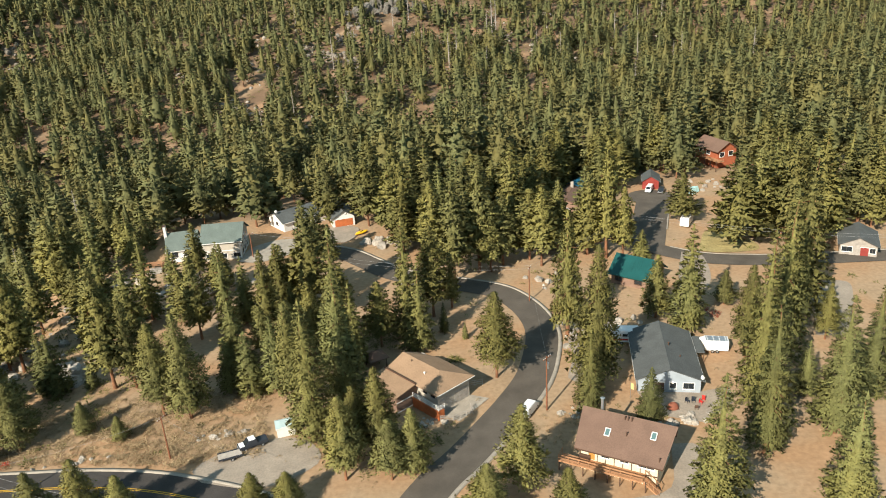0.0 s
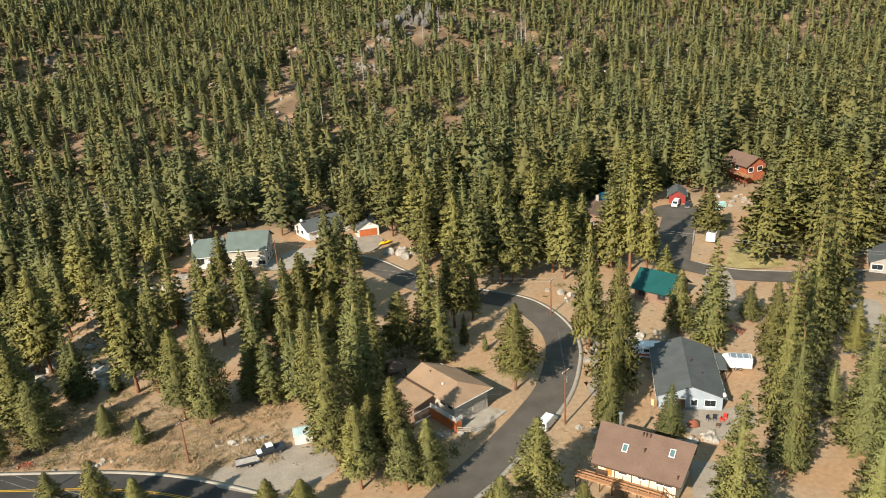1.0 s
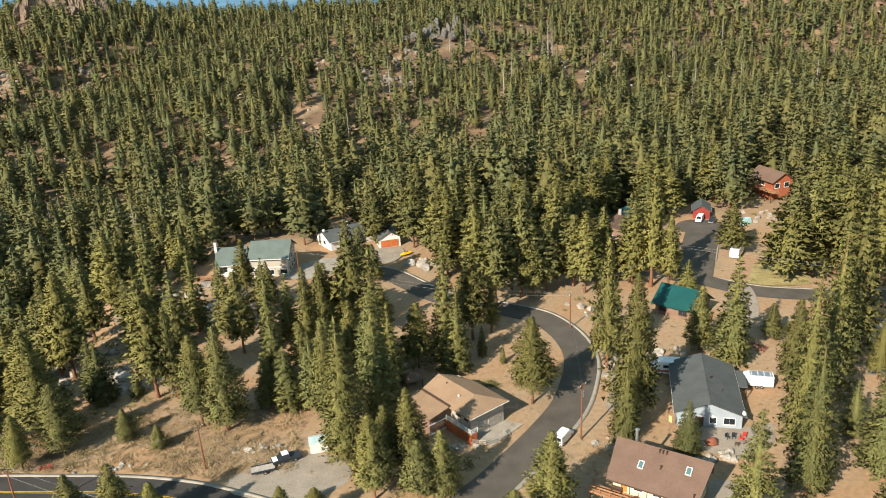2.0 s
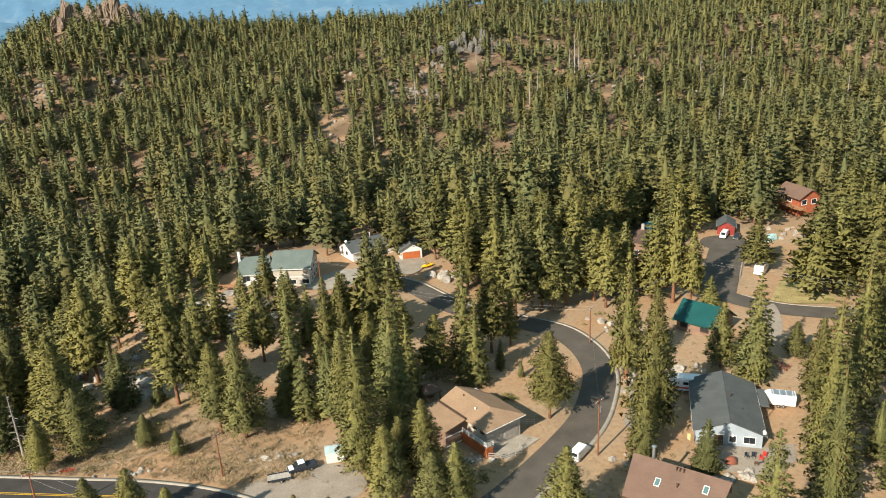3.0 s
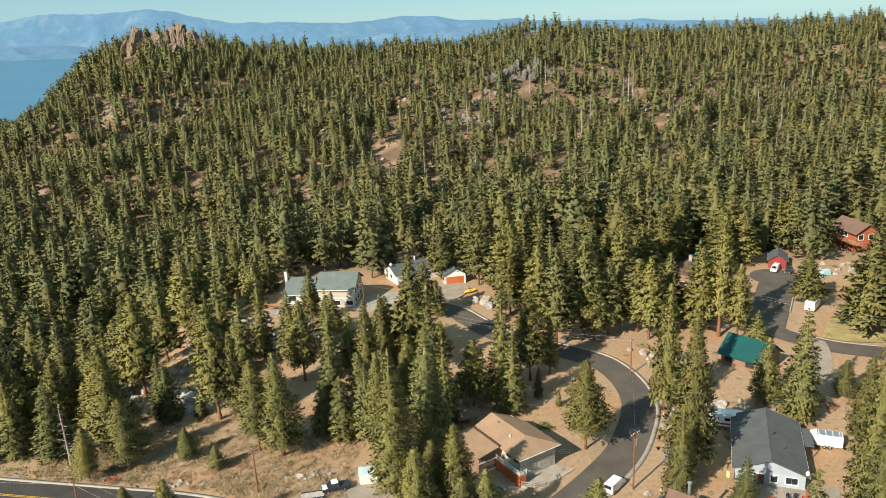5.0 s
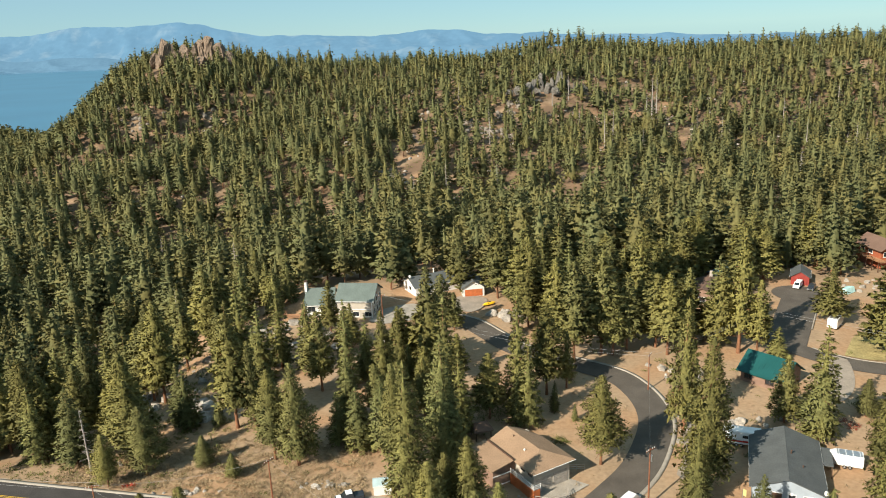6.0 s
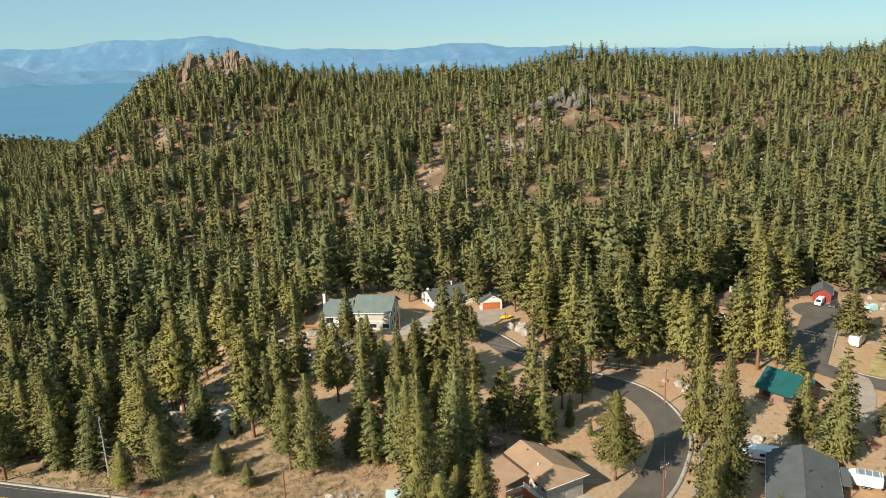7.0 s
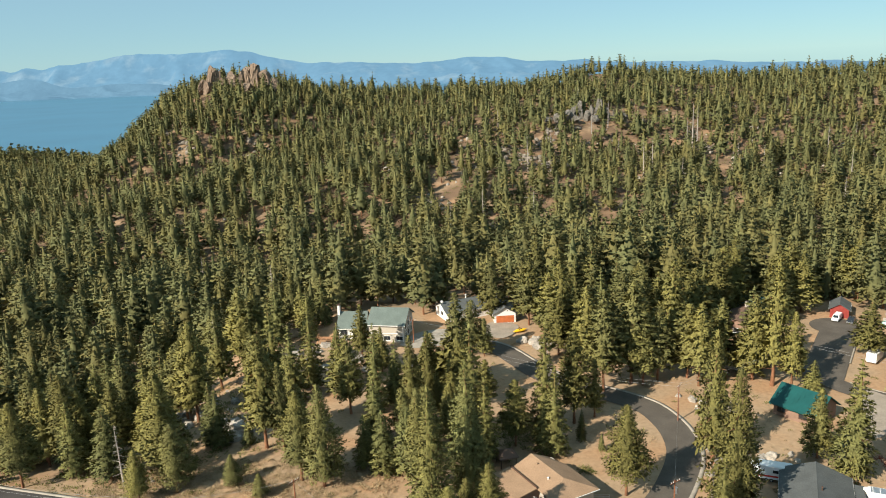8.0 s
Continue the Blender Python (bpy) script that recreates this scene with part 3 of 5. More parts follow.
# brow stand
stand("pine", [(-22.7, 156.3, 21.8, 0.66), (-13.2, 169.1, 27.9, 0.83), (-20.3, 167.1, 18.7, 0.74), (-16.6, 125.5, 23.0, 0.6), (-2.3, 108.0, 17.8, 0.86), (-6.2, 108.6, 14.6, 0.9), (2.6, 102.4, 13.1, 0.98), (14.3, 157.2, 22.4, 0.8), (-1.2, 102.0, 11.8, 1.26), (-8.5, 103.7, 16.0, 0.94)])
# street side
stand("pine", [(22.3, 127.9, 18.8, 1.02), (18.8, 95.3, 15.6, 1.12), (11.7, 87.7, 11.7, 1.34), (22.9, 85.2, 10.9, 1.26), (39.8, 119.9, 29.5, 0.64), (41.0, 140.9, 28.7, 0.52), (63.8, 178.5, 32.6, 0.58), (62.0, 143.1, 15.3, 0.86), (94.1, 197.4, 15.1, 1.5), (22.4, 174.5, 26.7, 0.9), (29.9, 179.6, 27.3, 0.84), (46.2, 178.2, 21.8, 0.99), (42.5, 196.1, 27.9, 0.77), (19.1, 160.4, 14.4, 0.72), (32.6, 178.5, 20.2, 0.97), (67.4, 175.7, 20.4, 0.7)])
# street side
stand("fir", [(15.4, 149.1, 7.5, 0.8), (19.3, 144.9, 4.2, 0.9), (36.1, 113.1, 16.7, 0.87), (45.2, 107.8, 10.7, 1.17), (65.9, 135.9, 24.5, 0.85), (71.6, 173.5, 9.0, 1.5)])
# court trees
stand("pine", [(64.6, 234.2, 21.7, 1.07), (60.0, 182.0, 22.9, 0.9), (106.6, 179.7, 25.5, 1.1), (112.6, 173.4, 30.4, 0.97), (120.5, 172.9, 31.3, 0.9), (138.5, 180.5, 28.1, 1.01), (20.3, 202.4, 18.0, 1.1), (30.4, 204.7, 22.1, 1.08), (50.7, 207.8, 22.6, 1.0), (89.4, 235.0, 20.5, 1.28), (111.0, 248.5, 20.6, 1.15), (4.2, 223.3, 21.5, 1.09), (10.1, 211.4, 20.6, 1.08)])
# court trees
stand("fir", [(79.2, 225.9, 20.7, 1.32), (50.1, 249.4, 22.9, 1.14)])
# east belt
stand("fir", [(42.6, 80.2, 26.4, 0.92), (59.1, 94.2, 29.0, 0.64), (64.7, 106.3, 34.7, 0.62), (76.8, 119.2, 36.3, 0.64), (91.0, 135.1, 38.3, 0.68), (73.0, 96.6, 25.9, 0.9), (60.6, 76.6, 22.8, 0.86), (85.2, 104.7, 22.3, 0.9), (74.7, 107.7, 11.6, 0.95)])
# east belt
stand("pine", [(71.2, 121.6, 20.7, 0.7), (79.3, 145.0, 8.7, 1.2), (99.7, 176.7, 26.5, 1.07), (90.7, 125.0, 12.9, 0.9), (113.4, 177.7, 24.0, 0.94)])
# drive trees
stand("pine", [(-43.2, 196.4, 16.5, 0.87), (-35.4, 185.6, 13.5, 0.86), (-7.7, 229.8, 20.9, 0.96), (-11.8, 197.8, 16.7, 1.17), (-8.4, 197.3, 11.4, 1.24), (-71.9, 122.2, 11.3, 1.08), (-72.2, 133.6, 17.0, 1.26), (-81.0, 163.4, 21.7, 1.14)])
# drive trees
stand("fir", [(-50.6, 197.5, 10.9, 1.19), (-83.7, 132.4, 17.1, 1.21)])
# roadside pines
stand("pine", [(-54.5, 101.0, 12.4, 1.09), (-47.2, 99.3, 14.7, 0.99), (-41.2, 97.8, 11.8, 1.09), (-22.8, 99.6, 7.5, 1.41), (-17.4, 99.0, 7.1, 1.48)])

# ---------------- building materials ----------------
M_ROOF_BROWN = mat("brown_shingles", (0.165, 0.102, 0.075), 0.9, vary=0.10, scale=0.4, fine=0.09, fine_scale=5, bump=0.015, bump_scale=6)
M_ROOF_TAN = mat("tan_shingles", (0.295, 0.192, 0.120), 0.9, vary=0.10, scale=0.35, fine=0.14, fine_scale=5, bump=0.03, bump_scale=6)
M_ROOF_GREY = mat("grey_shingles", (0.090, 0.096, 0.095), 0.9, vary=0.12, scale=0.4, fine=0.16, fine_scale=5, bump=0.03, bump_scale=6)
M_ROOF_GREEN = mat("grey_green_shingles", (0.125, 0.152, 0.136), 0.9, vary=0.12, scale=0.4, fine=0.14, fine_scale=5, bump=0.03, bump_scale=6)
M_ROOF_TEAL = mat("teal_metal_roof", (0.010, 0.075, 0.072), 0.5, metal=0.1, vary=0.12, scale=0.5)
M_ROOF_BLUE = mat("blue_metal_roof", (0.02, 0.13, 0.22), 0.5, metal=0.1, vary=0.12, scale=0.5)
M_CREAM = mat("cream_siding", (0.64, 0.565, 0.41), 0.8, vary=0.08, scale=0.8, fine=0.05, fine_scale=8)
M_BLUEGREY = mat("pale_blue_grey_siding", (0.32, 0.36, 0.40), 0.8, vary=0.08, scale=0.8)
M_WHITE = mat("white_paint", (0.68, 0.665, 0.635), 0.6, vary=0.06, scale=0.8)
M_BEIGE = mat("beige_siding", (0.44, 0.39, 0.325), 0.8, vary=0.08, scale=0.8)
M_TAUPE = mat("brown_siding", (0.23, 0.145, 0.105), 0.85, vary=0.12, scale=0.8)
M_ORANGE = mat("orange_stained_wood", (0.44, 0.125, 0.042), 0.75, vary=0.18, scale=0.9, fine=0.12, fine_scale=7)
M_RED = mat("barn_red_paint", (0.25, 0.040, 0.032), 0.75, vary=0.12, scale=0.8)
M_REDWOOD = mat("redwood_siding", (0.33, 0.10, 0.05), 0.8, vary=0.15, scale=0.8)
M_DECK = mat("brown_deck_boards", (0.36, 0.185, 0.095), 0.8, vary=0.15, scale=1.2, obj_vary=0.15)
M_TRIM = mat("dark_brown_trim", (0.085, 0.048, 0.032), 0.7, vary=0.1, scale=1)
M_GREYWOOD = mat("weathered_grey_wood", (0.36, 0.32, 0.28), 0.9, vary=0.15, scale=1.5, obj_vary=0.12)
M_GLASS = mat("window_glass", (0.02, 0.025, 0.03), 0.06, vary=0.0, spec=0.6)
M_SKYGLASS = mat("skylight_glass", (0.10, 0.17, 0.17), 0.15, vary=0.0, spec=0.6)
M_METAL = mat("galvanised_metal", (0.55, 0.56, 0.57), 0.4, metal=0.8, vary=0.08, scale=3)
M_CARWHITE = mat("white_car_paint", (0.80, 0.80, 0.79), 0.25, vary=0.03, scale=1, spec=0.5)
M_CARDARK = mat("dark_car_paint", (0.03, 0.035, 0.045), 0.25, vary=0.05, scale=1, spec=0.5)
M_RUBBER = mat("black_rubber", (0.025, 0.025, 0.025), 0.85, vary=0.1, scale=5)
M_POLE = mat("creosoted_pole_wood", (0.21, 0.085, 0.045), 0.9, vary=0.2, scale=1.2, obj_vary=0.1)
M_WIRE = mat("aluminium_cable", (0.30, 0.30, 0.30), 0.7, vary=0.05)
M_REDCLOTH = mat("red_plastic", (0.55, 0.04, 0.03), 0.5, vary=0.08)
M_YELLOWP = mat("yellow_plastic", (0.80, 0.46, 0.02), 0.45, vary=0.06)
M_DOOR = mat("varnished_door_wood", (0.42, 0.20, 0.05), 0.6, vary=0.1)
M_PALETEAL = mat("pale_teal_roof", (0.36, 0.46, 0.47), 0.6, vary=0.1, scale=1)
M_TERRA = mat("brown_canvas", (0.22, 0.075, 0.045), 0.8, vary=0.12)


def ground_z(x, y):
    return float(height(np.array([float(x)]), np.array([float(y)]))[0])


def box_bm(x0, x1, y0, y1, z0, z1, bevel=0.0):
    bm = bmesh.new()
    bmesh.ops.create_cube(bm, size=1, matrix=Matrix.Translation(((x0 + x1) / 2, (y0 + y1) / 2, (z0 + z1) / 2)) @ Matrix.Diagonal((x1 - x0, y1 - y0, z1 - z0, 1)))
    if bevel:
        bmesh.ops.bevel(bm, geom=bm.edges[:], offset=bevel, segments=1, affect="EDGES")
    return bm


def box(name, material, parent, x0, x1, y0, y1, z0, z1, bevel=0.0, label=""):
    return part(name, box_bm(x0, x1, y0, y1, z0, z1, bevel), material, parent, label)


def cyl_bm(a, b, r0, r1=None, seg=10):
    """A tapered rod between two points."""
    a, b = Vector(a), Vector(b)
    bm = bmesh.new()
    m = Matrix.Translation((a + b) / 2) @ (b - a).to_track_quat("Z", "Y").to_matrix().to_4x4()
    bmesh.ops.create_cone(bm, cap_ends=True, segments=seg, radius1=r0, radius2=r0 if r1 is None else r1, depth=(b - a).length, matrix=m)
    return bm


def rod(name, material, parent, a, b, r0, r1=None, seg=10, label=""):
    return part(name, cyl_bm(a, b, r0, r1, seg), material, parent, label)


def poly_bm(faces_pts):
    """A bmesh of closed faces from corner points; shared corners are welded."""
    bm = bmesh.new()
    for pts in faces_pts:
        bm.faces.new([bm.verts.new(p) for p in pts])
    bmesh.ops.remove_doubles(bm, verts=bm.verts[:], dist=0.001)
    bmesh.ops.recalc_face_normals(bm, faces=bm.faces[:])
    return bm


def slab_bm(quad, thick):
    """A plate: the quad is its upper face, thick metres deep straight down."""
    top = [Vector(p) for p in quad]
    low = [p - Vector((0, 0, thick)) for p in top]
    n = len(top)
    return poly_bm([top, low[::-1]] + [(top[i], low[i], low[(i + 1) % n], top[(i + 1) % n]) for i in range(n)])


def side_frame(L, W, side):
    """Turns wall coordinates (along, out, up) into house coordinates for one of the four sides."""
    turn = {"-y": 0, "+x": 90, "+y": 180, "-x": 270}[side]
    off = W / 2 if side[1] == "y" else L / 2
    return pose(0, 0, 0, 0, 0, turn) @ Matrix.Translation((0, -off, 0))


def window(root, L, W, side, u, z, w, h, trim=None, panes=2):
    m = side_frame(L, W, side) @ Matrix.Translation((u, 0, z))
    t = 0.12
    bm = bmesh.new()
    for x0, x1, z0, z1 in ((-w / 2 - t, w / 2 + t, h, h + t), (-w / 2 - t, w / 2 + t, -t, 0), (-w / 2 - t, -w / 2, 0, h), (w / 2, w / 2 + t, 0, h)):
        bmesh.ops.create_cube(bm, size=1, matrix=m @ Matrix.Translation(((x0 + x1) / 2, -0.04, (z0 + z1) / 2)) @ Matrix.Diagonal((x1 - x0, 0.12, z1 - z0, 1)))
    win = part("window", bm, trim or M_WHITE, root, "white framed window" if not trim else "")
    for k in range(panes):
        a = -w / 2 + w * k / panes
        p = part("pane", box_bm(a + 0.02, a + w / panes - 0.02, -0.03, -0.015, 0.01, h - 0.01), M_GLASS, win, "dark window glass")
        p.data.transform(m)
    s = part("sill", box_bm(-w / 2 - 0.15, w / 2 + 0.15, -0.16, -0.02, -t - 0.05, -t), trim or M_WHITE, win)
    s.data.transform(m)
    return win


def door(root, L, W, side, u, w, h, material, label, z=0.05, ribs=0, trim=None):
    m = side_frame(L, W, side) @ Matrix.Translation((u, 0, z))
    d = part("door", box_bm(-w / 2, w / 2, -0.06, -0.01, 0, h, 0.01), material, root, label)
    d.data.transform(m)
    for k in range(ribs):
        zz = h * (k + 1) / (ribs + 1)
        r = part("panel_joint", box_bm(-w / 2, w / 2, -0.08, -0.055, zz - 0.03, zz + 0.03), material, d)
        r.data.transform(m)
    f = part("door_frame", box_bm(-w / 2 - 0.12, w / 2 + 0.12, -0.09, -0.02, h, h + 0.14), trim or M_WHITE, d)
    f.data.transform(m)
    if not ribs:
        k = part("handle", cyl_bm((w * 0.36, -0.06, 1.0), (w * 0.36, -0.13, 1.0), 0.035), M_METAL, d)
        k.data.transform(m)
    return d


def house(name, label, x, y, yaw, L, W, eave, ridge, wall, roof, over=0.6, prow=0.0, base=-0.4, category="house", lean=0.0, trim=None, rear=None):
    """A gabled house: the ridge runs along its own x."""
    root = thing(name, label, category, pose(x, y, ground_z(x, y) if lean is None else lean, 0, 0, yaw))
    l, w = L / 2, W / 2
    slope = (ridge - eave) / w
    top = ridge - 0.12
    e = eave - 0.12
    wb, eb = rear or (w, eave)
    a, b = [(-l, -w), (l, -w), (l, wb), (-l, wb)], base
    g = [(p[0], p[1], b) for p in a]
    h = [(p[0], p[1], e if p[1] < 0 else eb - 0.12) for p in a]
    r0, r1 = (-l, 0, top), (l, 0, top)
    part("shell", poly_bm([g[::-1], (g[0], g[1], h[1], h[0]), (g[2], g[3], h[3], h[2]), (g[1], g[2], h[2], r1, h[1]), (g[3], g[0], h[0], r0, h[3]), (h[0], h[1], r1, r0), (h[2], h[3], r0, r1)]), wall, root)
    lo = l + over
    for s in (-1, 1):
        ye, ze = (-w - over, eave - over * slope) if s < 0 else (wb + over * 0.9, eb - over * 0.9 * (ridge - eb) / wb)
        part("roof", slab_bm([(-lo, ye, ze), (lo, ye, ze), (lo + prow, 0, ridge), (-lo - prow, 0, ridge)][::s], 0.16), roof, root)
        part("fascia", slab_bm([(-lo, ye + s * 0.03, ze + 0.02), (lo, ye + s * 0.03, ze + 0.02), (lo, ye + s * 0.005, ze + 0.02), (-lo, ye + s * 0.005, ze + 0.02)][::s], 0.24), trim or wall, root)
    part("ridge_cap", poly_bm([((-lo - prow, -0.16, ridge - 0.16 * slope + 0.02), (lo + prow, -0.16, ridge - 0.16 * slope + 0.02), (lo + prow, 0, ridge + 0.035), (-lo - prow, 0, ridge + 0.035)),
                               ((-lo - prow, 0, ridge + 0.035), (lo + prow, 0, ridge + 0.035), (lo + prow, 0.16, ridge - 0.16 * slope + 0.02), (-lo - prow, 0.16, ridge - 0.16 * slope + 0.02))]), roof, root)
    return root


def on_roof(L, W, eave, ridge, u, v, up=0.0):
    """A point of a gabled roof: u along the ridge, v from the ridge line."""
    return Vector((u, v, ridge - abs(v) * (ridge - eave) / (W / 2) + up))


def skylight(root, L, W, eave, ridge, u, v, w=0.9, h=1.4):
    sl = math.atan2(ridge - eave, W / 2) * (1 if v < 0 else -1)
    m = Matrix.Translation(on_roof(L, W, eave, ridge, u, v, 0.02)) @ Matrix.Rotation(sl, 4, "X")
    bm = bmesh.new()
    for x0, x1, y0, y1 in ((-w / 2, w / 2, h / 2 - 0.12, h / 2), (-w / 2, w / 2, -h / 2, -h / 2 + 0.12), (-w / 2, -w / 2 + 0.12, -h / 2 + 0.12, h / 2 - 0.12), (w / 2 - 0.12, w / 2, -h / 2 + 0.12, h / 2 - 0.12)):
        bmesh.ops.create_cube(bm, size=1, matrix=Matrix.Translation(((x0 + x1) / 2, (y0 + y1) / 2, 0.08)) @ Matrix.Diagonal((x1 - x0, y1 - y0, 0.18, 1)))
    s = part("skylight", bm, M_WHITE, root, "white framed roof skylight")
    s.data.transform(m)
    p = part("pane", box_bm(-w / 2 + 0.12, w / 2 - 0.12, -h / 2 + 0.12, h / 2 - 0.12, 0.05, 0.11), M_SKYGLASS, s)
    p.data.transform(m)


def flue(root, at, h, r=0.12, material=None, cap=True):
    p = rod("flue_pipe", material or M_METAL, root, at - Vector((0, 0, 0.2)), at + Vector((0, 0, h)), r)
    if cap:
        rod("cap", material or M_METAL, p, at + Vector((0, 0, h)), at + Vector((0, 0, h + 0.12)), r * 1.7, r * 0.7)


def rail(root, pts, z, h, material, posts=1.8, bars=3, name="railing"):
    """A railing along plan points: posts and horizontal bars."""
    for (x0, y0), (x1, y1) in zip(pts, pts[1:]):
        n = max(1, int(round(math.hypot(x1 - x0, y1 - y0) / posts)))
        d = Vector((x1 - x0, y1 - y0, 0)).normalized()
        for k in range(n + 1):
            t = k / n
            c = Vector((x0 + (x1 - x0) * t, y0 + (y1 - y0) * t, 0))
            rod("post", material, root, c + Vector((0, 0, z)), c + Vector((0, 0, z + h)), 0.06, seg=6)
        for b in range(bars):
            zz = z + h * (b + 1) / bars - 0.06
            s = Vector((-d.y, d.x, 0)) * 0.035
            bm = slab_bm([Vector((x0, y0, zz + 0.09)) + s, Vector((x1, y1, zz + 0.09)) + s, Vector((x1, y1, zz + 0.09)) - s, Vector((x0, y0, zz + 0.09)) - s], 0.11)
            part("rail", bm, material, root)


# ---------------- brown-roofed house with the deck ----------------
L, W, E, R = 12.4, 11.6, 4.6, 7.8
nh = house("house", "cream board house with brown shingle roof and front deck", 37.5, 98.8, -37.2, L, W, E, R, M_CREAM, M_ROOF_BROWN, 0.8, 0.7, category="house", trim=M_TRIM, rear=(2.6, 4.6))
skylight(nh, L, W, E, R, -2.6, -3.2)
skylight(nh, L, W, E, R, 4.5, -2.2)
for u in (-0.5, 0.0, 0.6):
    flue(nh, on_roof(L, W, E, R, u, -0.7), 0.7, 0.10, M_TRIM, False)
flue(nh, on_roof(L, W, E, R, 0.4, -3.0), 0.6, 0.12, M_TRIM)
flue(nh, on_roof(L, W, E, R, 6.2, -5.6), 0.6, 0.10, M_TRIM)
flue(nh, on_roof(L, W, E, R, -4.7, 0.9), 2.2, 0.24)
for k in range(10):
    u = -L / 2 + 0.05 + k * (L - 0.1) / 9
    box("batten", M_TRIM, nh, u - 0.06, u + 0.06, -W / 2 - 0.05, -W / 2, -0.4, E - 0.3)
box("band_board", M_TRIM, nh, -L / 2, L / 2, -W / 2 - 0.045, -W / 2, 1.75, 1.95)
for u in (-2.1, 0.9, 4.3):
    window(nh, L, W, "-y", u, 3.1, 1.3 if u < 4 else 2.4, 0.85, panes=2)
for u in (-1.0, 3.0):
    window(nh, L, W, "-y", u, 0.6, 1.3, 0.9, panes=2)
door(nh, L, W, "-y", -4.3, 0.95, 2.05, M_DOOR, "orange wooden entrance door", z=2.15)
dk = thing("deck", "raised brown timber deck with railing and stairs", "deck", nh.matrix_basis.copy())
y0, y1 = -W / 2 - 2.1, -W / 2 - 0.08
nb = 14
for k in range(nb):
    a = y0 + (y1 - y0) * k / nb
    box("deck_board", M_DECK, dk, -L / 2 - 3.0, 4.2, a, a + (y1 - y0) / nb - 0.02, 2.0, 2.06)
box("rim_joist", M_DECK, dk, -L / 2 - 3.0, 4.2, y0 - 0.06, y0, 1.75, 2.07)
for k in range(8):
    u = -L / 2 - 2.9 + k * 1.98
    box("deck_post", M_TRIM, dk, u - 0.08, u + 0.08, y0 + 0.1, y0 + 0.26, -0.4, 1.99)
rail(dk, [(-L / 2 - 3.0, y0 + 0.05), (4.2, y0 + 0.05)], 2.06, 0.95, M_DECK, 1.6, 2)
rail(dk, [(-L / 2 - 3.0, y1), (-L / 2 - 3.0, y0 + 0.05)], 2.06, 0.95, M_DECK, 1.6, 2)
for k in range(9):
    box("stair_tread", M_DECK, dk, 4.25 + k * 0.27, 4.53 + k * 0.27, y0 + 0.3, y1 - 0.2, 1.85 - k * 0.21, 1.9 - k * 0.21)
for yy in (y0 + 0.25, y1 - 0.2):
    part("stringer", slab_bm([(4.2, yy, 2.0), (6.9, yy, -0.15), (6.9, yy + 0.06, -0.15), (4.2, yy + 0.06, 2.0)], 0.3), M_DECK, dk)
    for k in range(4):
        rod("post", M_DECK, dk, (4.3 + k * 0.85, yy, 1.9 - k * 0.66), (4.3 + k * 0.85, yy, 2.85 - k * 0.66), 0.05, seg=6)
    rod("handrail", M_DECK, dk, (4.2, yy, 2.95), (6.9, yy, 0.85), 0.06, seg=6)
bench = thing("bench", "dark wooden bench on the deck boards", "bench", nh.matrix_basis @ Matrix.Translation((-5.4, -W / 2 - 0.55, 2.06)))
box("seat", M_TRIM, bench, -0.9, 0.9, -0.25, 0.25, 0.42, 0.48)
box("backrest", M_TRIM, bench, -0.9, 0.9, 0.22, 0.28, 0.5, 0.95)
for u in (-0.8, 0.8):
    for v in (-0.18, 0.18):
        box("leg", M_TRIM, bench, u - 0.04, u + 0.04, v - 0.04, v + 0.04, 0, 0.42)

# ---------------- grey house with the patio ----------------
L, W, E, R = 18.1, 11.3, 3.15, 5.25
dh = house("house", "single-storey pale blue-grey house with dark grey shingle roof", 54.7, 123.2, 72.2, L, W, E, R, M_BLUEGREY, M_ROOF_GREY, 0.6, trim=M_WHITE)
window(dh, L, W, "-x", 3.5, 0.9, 1.9, 1.25)
window(dh, L, W, "-x", 0.7, 0.9, 1.1, 1.25, panes=1)
door(dh, L, W, "-x", -1.7, 1.6, 2.1, M_TRIM, "brown patio door")
window(dh, L, W, "+y", -4.0, 1.0, 1.6, 1.1)
rod("vent_disc", M_WHITE, dh, (-L / 2 - 0.05, -0.6, 2.2), (-L / 2 + 0.02, -0.6, 2.2), 0.3, seg=16, label="round white gable vent")
flue(dh, on_roof(L, W, E, R, 0.0, -0.8), 0.6, 0.12, M_TRIM)
flue(dh, on_roof(L, W, E, R, -3.2, -2.6), 0.3, 0.10, M_TRIM)
rod("satellite_dish", M_WHITE, dh, (-L / 2 + 0.1, -W / 2 - 0.25, 3.3), (-L / 2 - 0.05, -W / 2 - 0.4, 3.4), 0.5, 0.25, 14, label="white satellite dish")
box("side_roof", M_ROOF_GREY, dh, 1.5, 8.0, -W / 2 - 2.4, -W / 2 - 0.62, 2.5, 2.66, label="flat grey lean-to roof")
for u in (1.7, 7.8):
    box("lean_to_post", M_TRIM, dh, u - 0.07, u + 0.07, -W / 2 - 2.3, -W / 2 - 2.16, -0.4, 2.49)

bm = poly_bm([[(46.3, 108.6, 0.14), (53.8, 104.2, 0.14), (61.5, 108.6, 0.14), (63.5, 113.6, 0.14), (57.2, 113.2, 0.14), (46.4, 116.3, 0.14)]])
tagged(part("patio", bm, M_GRAVEL, None), "grey gravel patio beside the grey house", "patio", kind="structure")


